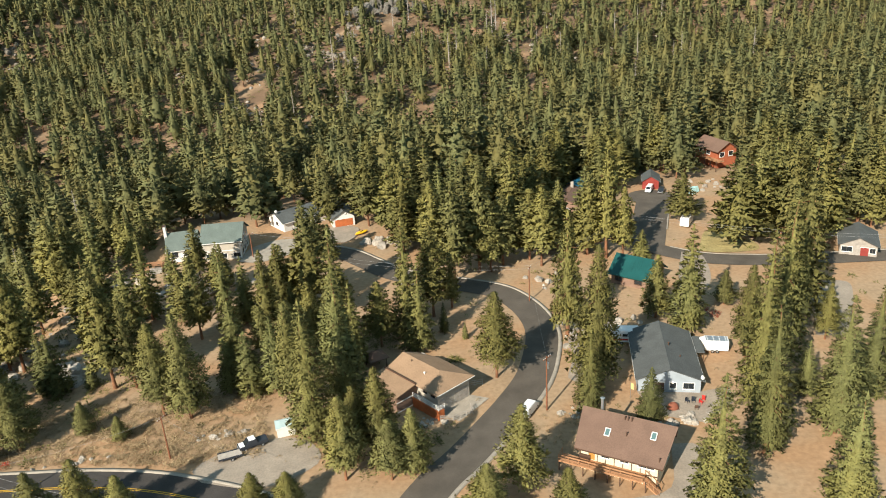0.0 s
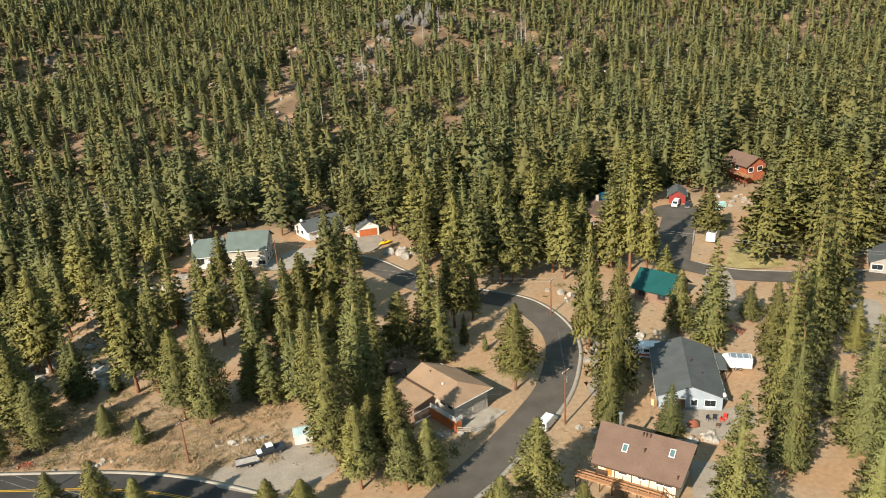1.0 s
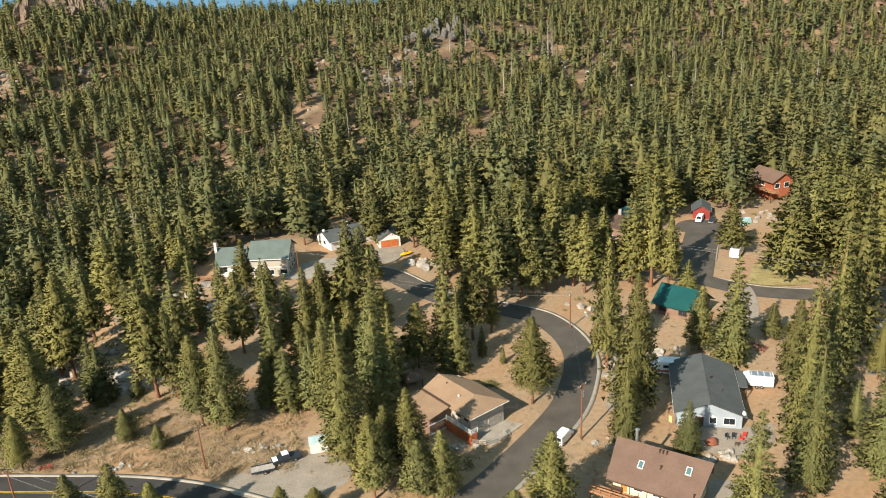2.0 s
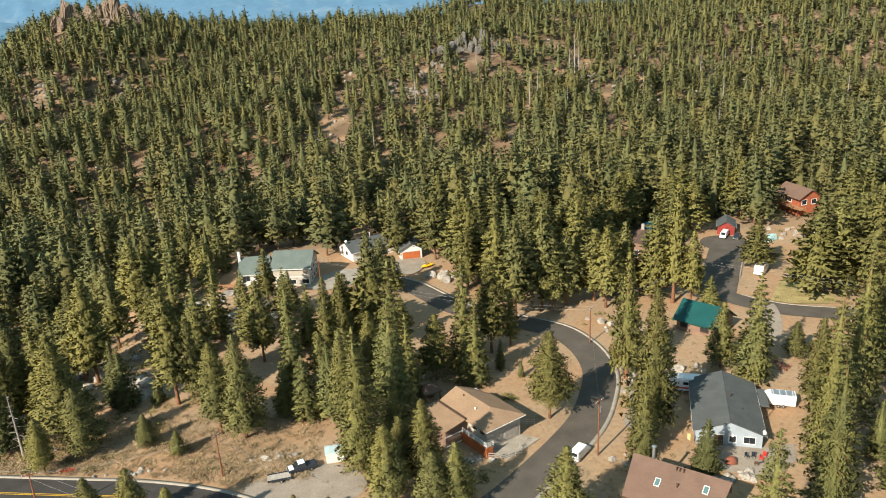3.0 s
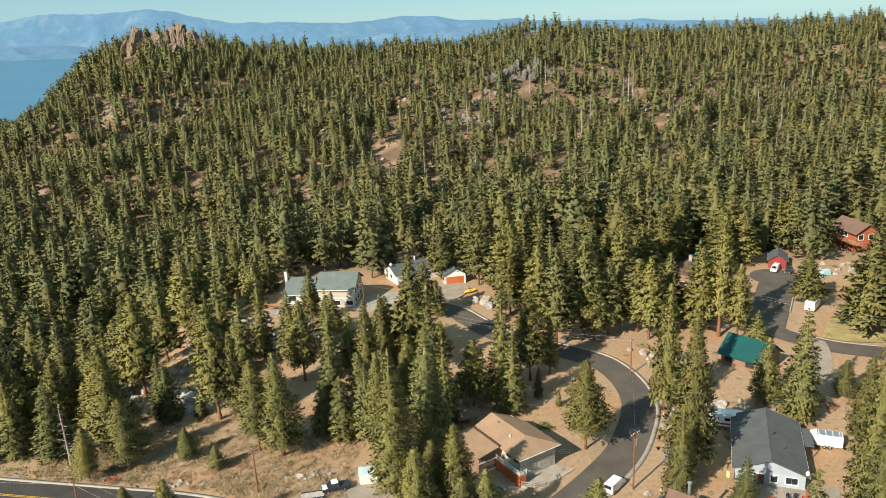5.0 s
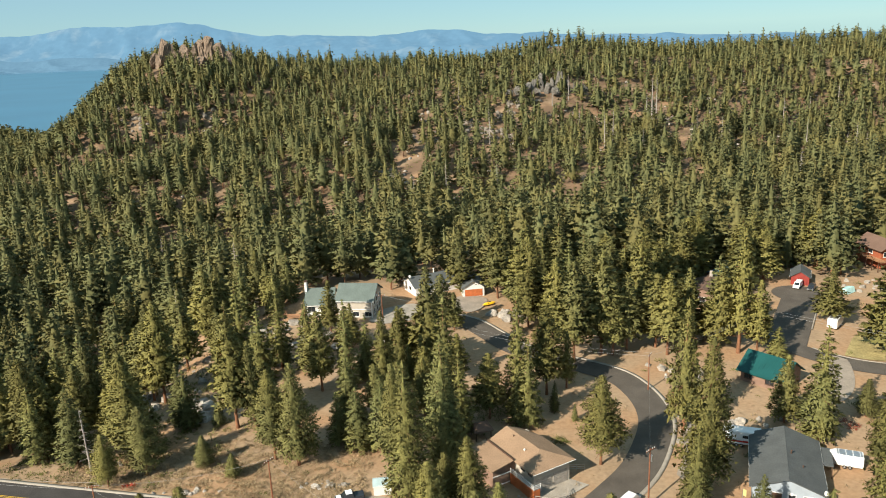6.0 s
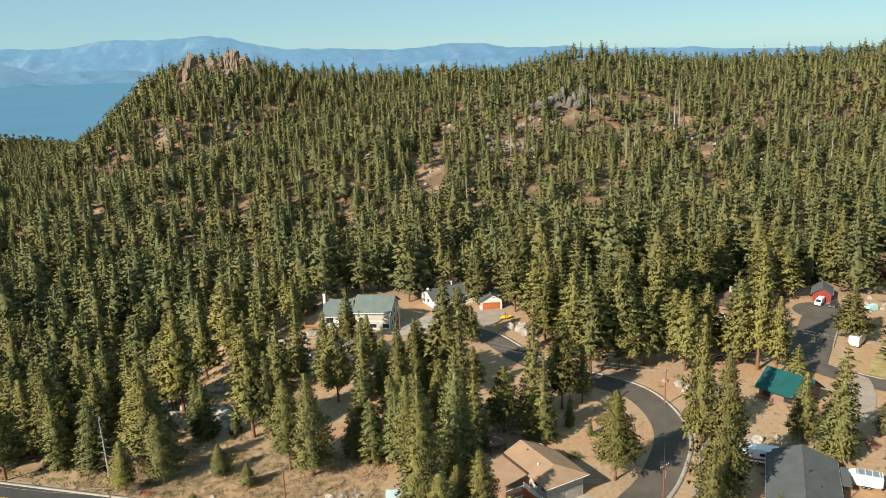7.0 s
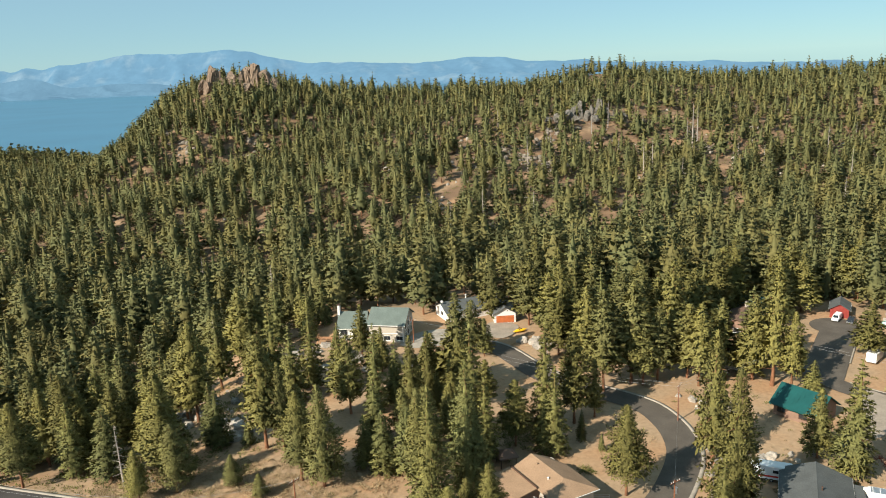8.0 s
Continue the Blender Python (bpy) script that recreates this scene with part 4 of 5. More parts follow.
def chair(x, y, rz, material, label):
    c = thing("patio_chair", label, "chair", pose(x, y, 0.15, 0, 0, rz), "patio chairs")
    box("seat", material, c, -0.3, 0.3, -0.3, 0.3, 0.4, 0.46, 0.02)
    box("backrest", material, c, -0.3, 0.3, 0.26, 0.33, 0.46, 1.0, 0.02)
    for u in (-0.26, 0.26):
        for v in (-0.26, 0.26):
            box("leg", material, c, u - 0.03, u + 0.03, v - 0.03, v + 0.03, 0, 0.4)


chair(53.6, 110.5, 20, M_CARDARK, "dark patio chair beside the house wall")
chair(54.7, 110.4, -15, M_CARDARK, "dark patio chair beside the house wall")
chair(55.8, 109.6, 40, M_REDCLOTH, "red plastic patio chair on gravel")
chair(56.6, 110.3, -30, M_REDCLOTH, "red plastic patio chair on gravel")
chair(54.2, 108.2, 160, M_TRIM, "small brown patio chair on gravel")
hut = thing("canvas_cover", "rounded brown canvas cover on the patio", "cover", pose(50.4, 109.6, 0.1))
bm = bmesh.new()
bmesh.ops.create_uvsphere(bm, u_segments=16, v_segments=10, radius=1, matrix=Matrix.Diagonal((1.1, 0.9, 1.2, 1)))
bmesh.ops.bisect_plane(bm, geom=bm.verts[:] + bm.edges[:] + bm.faces[:], plane_co=(0, 0, 0), plane_no=(0, 0, -1), clear_outer=True)
part("canvas", bm, M_TERRA, hut)
box("skirt", M_TRIM, hut, -1.0, 1.0, -0.8, 0.8, 0.0, 0.12, 0.05)
flag = thing("flagpole", "thin pole with a small yellow flag", "flag", pose(44.4, 114.6, 0.0))
rod("pole", M_METAL, flag, (0, 0, -0.2), (0, 0, 3.4), 0.04)
part("flag", slab_bm([(0.05, 0, 3.3), (0.5, -0.3, 3.15), (0.52, -0.28, 3.15), (0.05, 0.03, 3.3)], 1.3), mat("faded_flag_cloth", (0.52, 0.46, 0.20), 0.9, vary=0.1), flag)

# ---------------- tan-roofed house by the bend ----------------


def hip(root, x0, x1, y0, y1, eave, ridge, material, over=0.7):
    """A hipped roof over a rectangle, the ridge along x."""
    x0, x1, y0, y1 = x0 - over, x1 + over, y0 - over, y1 + over
    w = (y1 - y0) / 2
    ym, a, b = (y0 + y1) / 2, x0 + w * 0.8, x1 - w * 0.8
    if a > b:
        a = b = (a + b) / 2
    r0, r1 = (a, ym, ridge), (b, ym, ridge)
    c = [(x0, y0, eave), (x1, y0, eave), (x1, y1, eave), (x0, y1, eave)]
    for face in ((c[0], c[1], r1, r0), (c[1], c[2], r1), (c[2], c[3], r0, r1), (c[3], c[0], r0)):
        part("roof", slab_bm(face, 0.18), material, root)


bh = thing("house", "brown and tan house with tan shingle roofs beside the road", "house", pose(9.4, 117.6, 0, 0, 0, 33.7))
# main wing: x runs along the road, y away from it
part("wall", box_bm(0.1, 8.2, 0.8, 13.9, -0.4, 4.45), M_BEIGE, bh)
E0, R0, RX = 4.45, 6.2, 3.9
c = [(-0.7, 0, E0), (9.0, 0, E0), (9.0, 10.0, E0), (7.6, 14.6, E0), (-0.7, 14.6, E0)]
r0, r1 = (RX, 4.2, R0), (RX, 14.6, R0)
for face in ((c[0], c[1], r0), (c[1], c[2], (RX, 10.4, R0), r0), (c[2], c[3], r1, (RX, 10.4, R0)), (c[4], c[0], r0, r1)):
    part("roof", slab_bm(face, 0.18), M_ROOF_TAN, bh)
for a, b in ((c[0], c[1]), (c[1], c[2])):
    part("gutter", cyl_bm(Vector(a) + Vector((0, 0, -0.12)), Vector(b) + Vector((0, 0, -0.12)), 0.08, seg=6), M_WHITE, bh)
flue(bh, Vector((2.0, 6.2, 5.3)), 0.5, 0.14, M_WHITE)
flue(bh, Vector((3.0, 11.0, 5.8)), 0.3, 0.1, M_TRIM)
# side wing
part("wall", box_bm(-5.0, 0.0, 6.4, 14.2, -1.0, 4.0), M_TAUPE, bh, "brown board side wall")
part("roof", slab_bm([(-5.7, 5.7, 3.9), (-0.75, 5.7, 4.75), (-0.75, 14.9, 4.75), (-5.7, 14.9, 3.9)], 0.2), M_ROOF_TAN, bh)
part("roof_edge", slab_bm([(-0.92, 5.7, 4.98), (-0.72, 5.7, 4.98), (-0.72, 14.7, 4.98), (-0.92, 14.7, 4.98)], 0.35), M_TRIM, bh, "dark brown roof edge")
for zz in (0.1, 2.1):
    box("white_band", M_WHITE, bh, -5.05, -0.3, 6.33, 6.4, zz, zz + 0.2)
for u in (2.2, 6.0):
    d = part("garage_door", box_bm(u - 1.6, u + 1.6, 0.74, 0.8, 0.1, 2.7), M_GREYWOOD, bh, "grey panelled garage door")
    for k in range(3):
        box("panel_joint", M_GREYWOOD, d, u - 1.6, u + 1.6, 0.71, 0.745, 0.7 + 0.65 * k, 0.76 + 0.65 * k)
for v in (2.0, 4.2):
    box("side_window", M_GLASS, bh, 0.06, 0.1, v - 0.6, v + 0.6, 3.0, 4.0)
# raised terrace with orange boarding and pale railing
terr = thing("terrace", "raised terrace with orange stained boarding and pale railing", "terrace", bh.matrix_basis.copy())
for k in range(6):
    z0 = -0.35 + 0.4 * k
    box("board", M_ORANGE, terr, -1.35, -1.25, -1.0, 6.2, z0, z0 + 0.385)
    box("board", M_ORANGE, terr, -1.23, 0.05, -1.0, -0.9, z0, z0 + 0.385)
box("floor", M_GREYWOOD, terr, -1.24, 0.05, -0.88, 6.2, 1.9, 2.02)
rail(terr, [(-1.3, 6.1), (-1.3, -0.95)], 2.04, 1.0, M_WHITE, 1.7, 3)
rail(terr, [(-1.3, -0.95), (0.2, -0.95)], 2.04, 1.0, M_WHITE, 1.7, 3)
fence = thing("fence", "pale weathered ranch rail fence beside the driveway", "fence", bh.matrix_basis.copy())
rail(fence, [(-1.2, -1.2), (0.4, -3.0), (4.4, -3.9), (5.2, -2.4)], 0.0, 1.2, M_GREYWOOD, 1.4, 3)
fence = thing("fence", "pale weathered ranch rail fence beside the road", "fence", bh.matrix_basis.copy())
rail(fence, [(8.6, 4.0), (12.6, 1.6)], 0.0, 1.3, M_GREYWOOD, 1.4, 3)
drv = part("driveway", poly_bm([[(1.0, -3.8, 0), (10.0, -2.6, 0), (8.4, 0.9, 0), (0.2, 0.9, 0)]]), M_CONCRETE, None)
drv.matrix_basis = pose(9.4, 117.6, 0.10, 0, 0, 33.7)
tagged(drv, "pale concrete driveway before the garage", "driveway", kind="structure")
gaz = thing("shelter", "small brown-roofed garden shelter behind the house", "shelter", pose(-0.6, 138.6, 0, 0, 0, 20))
hip(gaz, -1.8, 1.8, -1.8, 1.8, 2.3, 3.3, M_ROOF_BROWN, 0.3)
for u in (-1.6, 1.6):
    for v in (-1.6, 1.6):
        box("post", M_TRIM, gaz, u - 0.08, u + 0.08, v - 0.08, v + 0.08, -0.3, 2.3)

# ---------------- green-roofed house on the brow ----------------
L, W, E, R = 10.6, 11.8, 5.8, 9.0
gh = house("house", "two-storey white house with grey-green shingle roof", -37.8, 214.2, -5.0, L, W, E, R, M_BEIGE, M_ROOF_GREEN, 0.7, trim=M_WHITE)
for z in (0.6, 3.4):
    for v in (-3.2, 0, 3.2):
        window(gh, L, W, "+x", v, z, 1.6, 1.6)
window(gh, L, W, "+x", 0, 5.4, 1.4, 1.1, panes=1)
for u in (-3.6, 0.2, 4.0):
    window(gh, L, W, "-y", u, 0.6, 2.0, 1.3)
box("band_board", M_WHITE, gh, -L / 2, L / 2, -W / 2 - 0.05, -W / 2, 2.6, 2.85)
box("corner_board", M_WHITE, gh, L / 2 - 0.3, L / 2 + 0.04, -W / 2 - 0.06, -W / 2 + 0.2, -0.4, E - 0.2)
gx = house("house", "lower white house wing with grey-green roof and chimney", -49.9, 216.3, 3.0, 8.0, 10.0, 3.7, 7.1, M_WHITE, M_ROOF_GREEN, 0.6, trim=M_WHITE)
box("chimney", M_WHITE, gx, -4.75, -4.02, -1.2, 0.3, -0.4, 9.4, 0.02, "tall white chimney")
box("chimney_cap", M_TRIM, gx, -4.85, -3.92, -1.3, 0.4, 9.4, 9.55)
for u in (-2.4, 1.4):
    window(gx, 8.0, 10.0, "-y", u, 1.2, 2.2, 1.6)
bal = thing("deck", "small brown timber deck beside the white house", "deck", pose(-57.2, 208.5, 0))
box("floor", M_DECK, bal, -2.4, 2.4, -1.5, 1.5, 1.0, 1.1)
for u in (-2.2, 2.2):
    for v in (-1.3, 1.3):
        box("deck_post", M_DECK, bal, u - 0.08, u + 0.08, v - 0.08, v + 0.08, -1.5, 1.0)
rail(bal, [(-2.4, 1.5), (-2.4, -1.5), (2.4, -1.5)], 1.1, 0.9, M_DECK, 1.5, 2)

# ---------------- white house with red garage doors ----------------
L, W, E, R = 20.8, 9.6, 3.2, 5.4
wh = house("house", "white house with grey shingle roof behind the street", -15.0, 235.0, 30.0, L, W, E, R, M_WHITE, M_ROOF_GREY, 0.6, trim=M_WHITE)
window(wh, L, W, "-x", 0.5, 1.2, 1.6, 1.2)
for u in (-6.5, -3.0, 1.0):
    window(wh, L, W, "-y", u, 1.0, 1.5, 1.2)
flue(wh, on_roof(L, W, E, R, -1.5, 0.3), 1.3, 0.2, M_WHITE)
flue(wh, on_roof(L, W, E, R, 4.5, 0.3), 0.9, 0.15, M_METAL)
rod("satellite_dish", M_WHITE, wh, (-L / 2 - 0.2, -1.0, 5.9), (-L / 2 - 0.3, -1.2, 6.0), 0.45, 0.2, 12)
wg = house("garage", "white garage with grey roof and orange-red doors", -4.3, 231.0, -80.0, 11.5, 6.8, 3.3, 5.2, M_WHITE, M_ROOF_GREY, 0.6, category="garage", trim=M_WHITE)
door(wg, 11.5, 6.8, "+x", 0.0, 5.6, 2.3, M_ORANGE, "orange-red garage door", ribs=4)

# ---------------- houses round the turning circle ----------------
sh_ = house("garage", "red board garage with dark grey roof", 100.1, 232.8, 67.6, 7.7, 5.2, 2.8, 4.4, M_RED, M_ROOF_GREY, 0.5, category="garage", trim=M_WHITE)
door(sh_, 7.7, 5.2, "-x", 0.0, 3.8, 2.1, M_RED, "red garage door", ribs=3, trim=M_RED)
rh = house("house", "redwood-clad house with brown roof and balcony", 132.9, 250.8, -78.8, 12.0, 8.0, 6.3, 8.8, M_REDWOOD, M_ROOF_BROWN, 0.9, trim=M_TRIM)
for u in (-3.0, 1.0):
    window(rh, 12.0, 8.0, "-y", u, 3.8, 1.8, 1.4)
for v in (-2.2, 1.6):
    window(rh, 12.0, 8.0, "+x", v, 3.6, 1.8, 1.6)
rb = thing("balcony", "reddish timber balcony deck on posts", "balcony", rh.matrix_basis.copy())
box("floor", M_DECK, rb, 0.5, 9.8, -7.0, -4.1, 2.9, 3.05)
for u in (0.7, 3.6, 6.6, 9.6):
    box("deck_post", M_TRIM, rb, u - 0.1, u + 0.1, -7.5, -7.3, -3.0, 2.9)
rail(rb, [(0.5, -4.6), (0.5, -7.55), (9.8, -7.55), (9.8, -4.6)], 3.05, 1.0, M_DECK, 1.5, 3)
th = house("house", "house with teal metal roof among tall pines", 66.1, 162.8, -46.0, 9.8, 8.8, 3.2, 6.2, M_TAUPE, M_ROOF_TEAL, 0.8, trim=M_ROOF_TEAL)
for k in range(13):
    u = -5.5 + k * 0.88
    part("standing_seam", slab_bm([(u, -5.15, 2.72), (u + 0.06, -5.15, 2.72), (u + 0.06, 0, 6.24), (u, 0, 6.24)], 0.05), M_ROOF_TEAL, th)
for u in (-3.0, 2.0):
    window(th, 9.8, 8.8, "-y", u, 1.0, 1.8, 1.3, trim=M_TRIM)
b2 = house("house", "brown-roofed house with a chimney behind pines", 67.4, 219.5, 63.0, 14.0, 8.2, 3.5, 5.3, M_TAUPE, M_ROOF_BROWN, 0.7, trim=M_WHITE)
box("chimney", M_GREYWOOD, b2, 4.6, 5.5, -0.5, 0.4, 3.0, 7.0)
window(b2, 14.0, 8.2, "-x", 0.0, 1.0, 1.8, 1.3)
door(b2, 14.0, 8.2, "-y", -3.0, 2.6, 2.2, M_WHITE, "white garage door", ribs=3)
b3 = house("house", "house with blue metal roof deep in the pines", 75.0, 233.5, 40.0, 9.0, 7.0, 3.0, 4.8, M_TAUPE, M_ROOF_BLUE, 0.6)
b4 = house("house", "grey house with red entrance and grey roof", 127.4, 165.5, 56.0, 11.0, 8.5, 3.1, 5.1, M_GREYWOOD, M_ROOF_GREY, 0.6, trim=M_WHITE)
door(b4, 11.0, 8.5, "-x", 1.4, 1.8, 2.2, M_RED, "red entrance panel")
window(b4, 11.0, 8.5, "-x", -2.6, 0.9, 2.4, 1.3)
window(b4, 11.0, 8.5, "-x", 3.2, 0.9, 1.3, 1.3)
ls = house("shed", "small white garden shed with pale teal roof", -18.6, 119.6, 8.0, 3.2, 2.6, 2.0, 2.7, M_WHITE, M_PALETEAL, 0.15, category="shed", trim=M_WHITE)
door(ls, 3.2, 2.6, "-y", 0.0, 1.2, 1.8, M_WHITE, "white shed door")

# ---------------- paved and planted patches ----------------
def patch(name, pts, z, material, label, category):
    bm = poly_bm([[(px, py, z) for px, py in spline(pts + [pts[0]], 2.0)[:-1]]])
    return tagged(part(name, bm, material, None), label, category, kind="structure")


patch("driveway", [(-34, 205.5), (-29, 203), (-22, 205), (-17, 209), (-14, 216), (-22, 219.5), (-30, 216), (-33, 210)], 0.10, M_CONCRETE, "pale concrete drive before the white house", "driveway")
patch("driveway", [(-9.5, 214), (-4, 211), (0, 216), (0.5, 223), (-7, 226), (-10, 220)], 0.12, M_GRAVEL, "gravel drive before the garage", "driveway")
patch("lawn", [(88.5, 175.5), (92, 173), (98, 171.5), (104, 172), (105, 180), (101, 187), (96.5, 187.5), (92, 181)], 0.16, M_GRASS, "dry yellowish lawn beside the street", "lawn")
patch("driveway", [(90, 127), (97, 126), (108, 140), (112, 148), (104, 149), (97, 138)], 0.12, M_GRAVEL, "grey gravel drive between firs", "driveway")
patch("driveway", [(37.5, 121.5), (41, 125), (43, 134), (42.5, 140), (40.5, 139), (38.8, 131), (35.6, 124)], 0.10, M_GRAVEL, "grey gravel lay-by beside the road", "driveway")
patch("driveway", [(-32, 108.5), (-22, 104.8), (-13, 109), (-14, 115), (-20, 118), (-30, 115.6), (-34, 112)], 0.10, M_GRAVEL, "sandy gravel yard beside the highway", "driveway")
patch("driveway", [(84, 176), (88, 173), (84, 160), (78, 152), (73, 152), (77, 163)], 0.10, M_GRAVEL, "pale drive off the side street", "driveway")
patch("driveway", [(27, 88), (34, 83), (43, 84), (47, 92), (51, 97), (46, 100), (41, 90), (33, 89)], 0.10, M_GRAVEL, "grey gravel yard beside the deck", "driveway")


# ---------------- vehicles ----------------
def wheel(root, x, y, r=0.34, w=0.24):
    t = rod("tyre", M_RUBBER, root, (x, y - w / 2, r), (x, y + w / 2, r), r, seg=16)
    rod("rim", M_METAL, t, (x, y - w / 2 - 0.01, r), (x, y + w / 2 + 0.01, r), r * 0.55, seg=12)


def loft_bm(profile, width, taper=0.0, top=0.0):
    """A side outline (x, z) drawn out to a width, narrower above the given height."""
    n = len(profile)
    f = lambda z: width / 2 * (1 - (taper if z > top else 0))
    a = [(x, -f(z), z) for x, z in profile]
    b = [(x, f(z), z) for x, z in profile]
    bm = poly_bm([a, b[::-1]] + [(a[i], a[(i + 1) % n], b[(i + 1) % n], b[i]) for i in range(n)])
    bmesh.ops.bevel(bm, geom=bm.edges[:], offset=0.06, segments=2, affect="EDGES")
    return bm


def car(name, label, x, y, rz, paint, kind="van"):
    root = thing(name, label, name.replace("_", " "), pose(x, y, 0.05, 0, 0, rz))
    if kind == "van":
        body = [(-2.4, 0.35), (2.35, 0.35), (2.4, 0.95), (1.75, 1.15), (1.05, 1.95), (-2.3, 2.0), (-2.42, 1.0)]
        glass = [(1.62, 1.22), (1.08, 1.82), (-2.1, 1.86), (-2.2, 1.22)]
    elif kind == "pickup":
        body = [(-2.6, 0.45), (2.5, 0.45), (2.55, 1.0), (1.4, 1.12), (0.75, 1.75), (-0.6, 1.78), (-0.8, 1.1), (-2.6, 1.08)]
        glass = [(1.3, 1.16), (0.78, 1.66), (-0.55, 1.68), (-0.68, 1.16)]
    else:
        body = [(-2.2, 0.35), (2.2, 0.35), (2.25, 0.85), (1.15, 1.0), (0.5, 1.55), (-1.3, 1.6), (-2.15, 1.05)]
        glass = [(1.08, 1.03), (0.5, 1.48), (-1.25, 1.52), (-1.9, 1.06)]
    part("body", loft_bm(body, 1.85, 0.12, 1.18 if kind != "sedan" else 1.02), paint, root)
    (gx1, gz0), (gx2, gz1), (gx3, _), (gx4, _) = glass
    half = 1.85 / 2 * 0.88
    cuts = np.linspace(gx3 + 0.12, gx2 - 0.05, 4 if kind == "van" else 3)
    for sy in (-1, 1):
        for a, b in zip(cuts, cuts[1:]):
            box("side_window", M_GLASS, root, a + 0.04, b - 0.04, sy * half - 0.03, sy * half + 0.03, gz0 + 0.04, gz1 - 0.08, 0.01, "dark car glass")
    back = 0.24 if kind == "van" else 0.2
    up = Vector((gz1 - gz0, 0, gx1 - gx2)).normalized() * 0.05
    for name, (xa, za), (xb, zb), push in (("windshield", (gx1 + 0.10, gz0), (gx2 + 0.02, gz1), up), ("rear_window", (gx4 - back, gz0), (gx3 - back, gz1), Vector((-0.04, 0, 0.02)))):
        part(name, slab_bm([Vector((xa, -0.72, za)) + push, Vector((xa, 0.72, za)) + push, Vector((xb, 0.68, zb)) + push, Vector((xb, -0.68, zb)) + push], 0.03), M_GLASS, root, "dark car glass")
    for sx in (-1.5, 1.5):
        for sy in (-0.82, 0.82):
            wheel(root, sx, sy)
    fx = body[2][0]
    for sy in (-0.65, 0.65):
        box("headlight", M_METAL, root, fx - 0.06, fx + 0.02, sy - 0.16, sy + 0.16, 0.7, 0.86)
        box("tail_light", M_REDCLOTH, root, body[0][0] - 0.03, body[0][0] + 0.05, sy - 0.1, sy + 0.1, 0.75, 1.0)
    box("bumper", M_METAL, root, fx - 0.05, fx + 0.08, -0.85, 0.85, 0.36, 0.52)
    return root


car("van", "white van parked at the kerb", 25.3, 114.9, 50, M_CARWHITE)
car("van", "white van parked before the red garage", 97.0, 226.6, 235, M_CARWHITE)
car("car", "dark car parked before the red garage", 100.4, 224.6, 235, M_CARDARK, "sedan")
car("car", "dark car parked by the turning circle", 82.0, 224.5, 30, M_CARDARK, "sedan")
pk = car("pickup", "dark pickup with a pale cab in the gravel yard", -24.2, 116.6, 200, M_CARDARK, "pickup")
box("cab_roof", M_CARWHITE, pk, -0.5, 0.7, -0.7, 0.7, 1.76, 1.82, 0.02, "white cab roof")
box("hood", M_CARWHITE, pk, 1.5, 2.4, -0.75, 0.75, 1.04, 1.12, 0.02, "white hood")


def trailer(label, x, y, rz, L, W, H, paint, ribs=3, nose=0.8, roof=None):
    root = thing("trailer", label, "trailer", pose(x, y, 0.1, 0, 0, rz))
    l, w = L / 2, W / 2
    plan = [(-l, -w), (l - nose, -w), (l, -w * 0.35), (l, w * 0.35), (l - nose, w), (-l, w)]
    bm = bmesh.new()
    f = bm.faces.new([bm.verts.new((px, py, 0.5)) for px, py in plan])
    r = bmesh.ops.extrude_face_region(bm, geom=[f])
    bmesh.ops.translate(bm, verts=[v for v in r["geom"] if isinstance(v, bmesh.types.BMVert)], vec=(0, 0, H))
    bmesh.ops.recalc_face_normals(bm, faces=bm.faces[:])
    bmesh.ops.bevel(bm, geom=bm.edges[:], offset=0.09, segments=2, affect="EDGES")
    part("body", bm, paint, root)
    box("roof_panel", roof or M_METAL, root, -l + 0.25, l - nose, -w + 0.2, w - 0.2, H + 0.5, H + 0.53, label="pale grey roof panel")
    for k in range(ribs):
        a = -l + 0.6 + (L - nose - 0.9) * k / max(1, ribs - 1)
        box("roof_bow", M_CARWHITE, root, a - 0.06, a + 0.06, -w + 0.2, w - 0.2, H + 0.53, H + 0.56)
    for s in (-1, 1):
        for dx in (-0.45, 0.45):
            wheel(root, dx - 0.2, s * (w - 0.05), 0.34, 0.22)
        box("door_panel", paint, root, l - nose - 1.5, l - nose - 0.8, s * w - 0.03, s * w + 0.03, 0.7, H + 0.1)
    rod("drawbar", M_RUBBER, root, (l - 0.1, 0, 0.5), (l + 1.1, 0, 0.5), 0.06)
    rod("jack", M_METAL, root, (l + 0.8, 0, -0.1), (l + 0.8, 0, 0.9), 0.05)
    return root


trailer("white enclosed trailer parked beside the grey house", 67.0, 126.6, 160, 5.6, 2.4, 2.2, M_CARWHITE, 4, 1.2)
trailer("white camping trailer parked by the drive", 94.5, 194.6, 52, 7.0, 2.5, 2.5, M_CARWHITE, 3, 0.6)
rv = trailer("white motor home parked beside the grey house", 50.0, 134.9, 164, 8.5, 2.6, 2.7, M_CARWHITE, 2, 0.4, M_CARWHITE)
for s in (-1, 1):
    box("red_stripe", M_REDCLOTH, rv, -3.6, 3.2, s * 1.3 - 0.02, s * 1.3 + 0.02, 1.0, 1.35, label="red side stripe")
    box("side_window", M_GLASS, rv, -2.6, -0.8, s * 1.3 - 0.02, s * 1.3 + 0.02, 1.9, 2.5)
flat = thing("flat_trailer", "low dark flat trailer in the gravel yard", "trailer", pose(-27.9, 114.2, 0.05, 0, 0, 12))
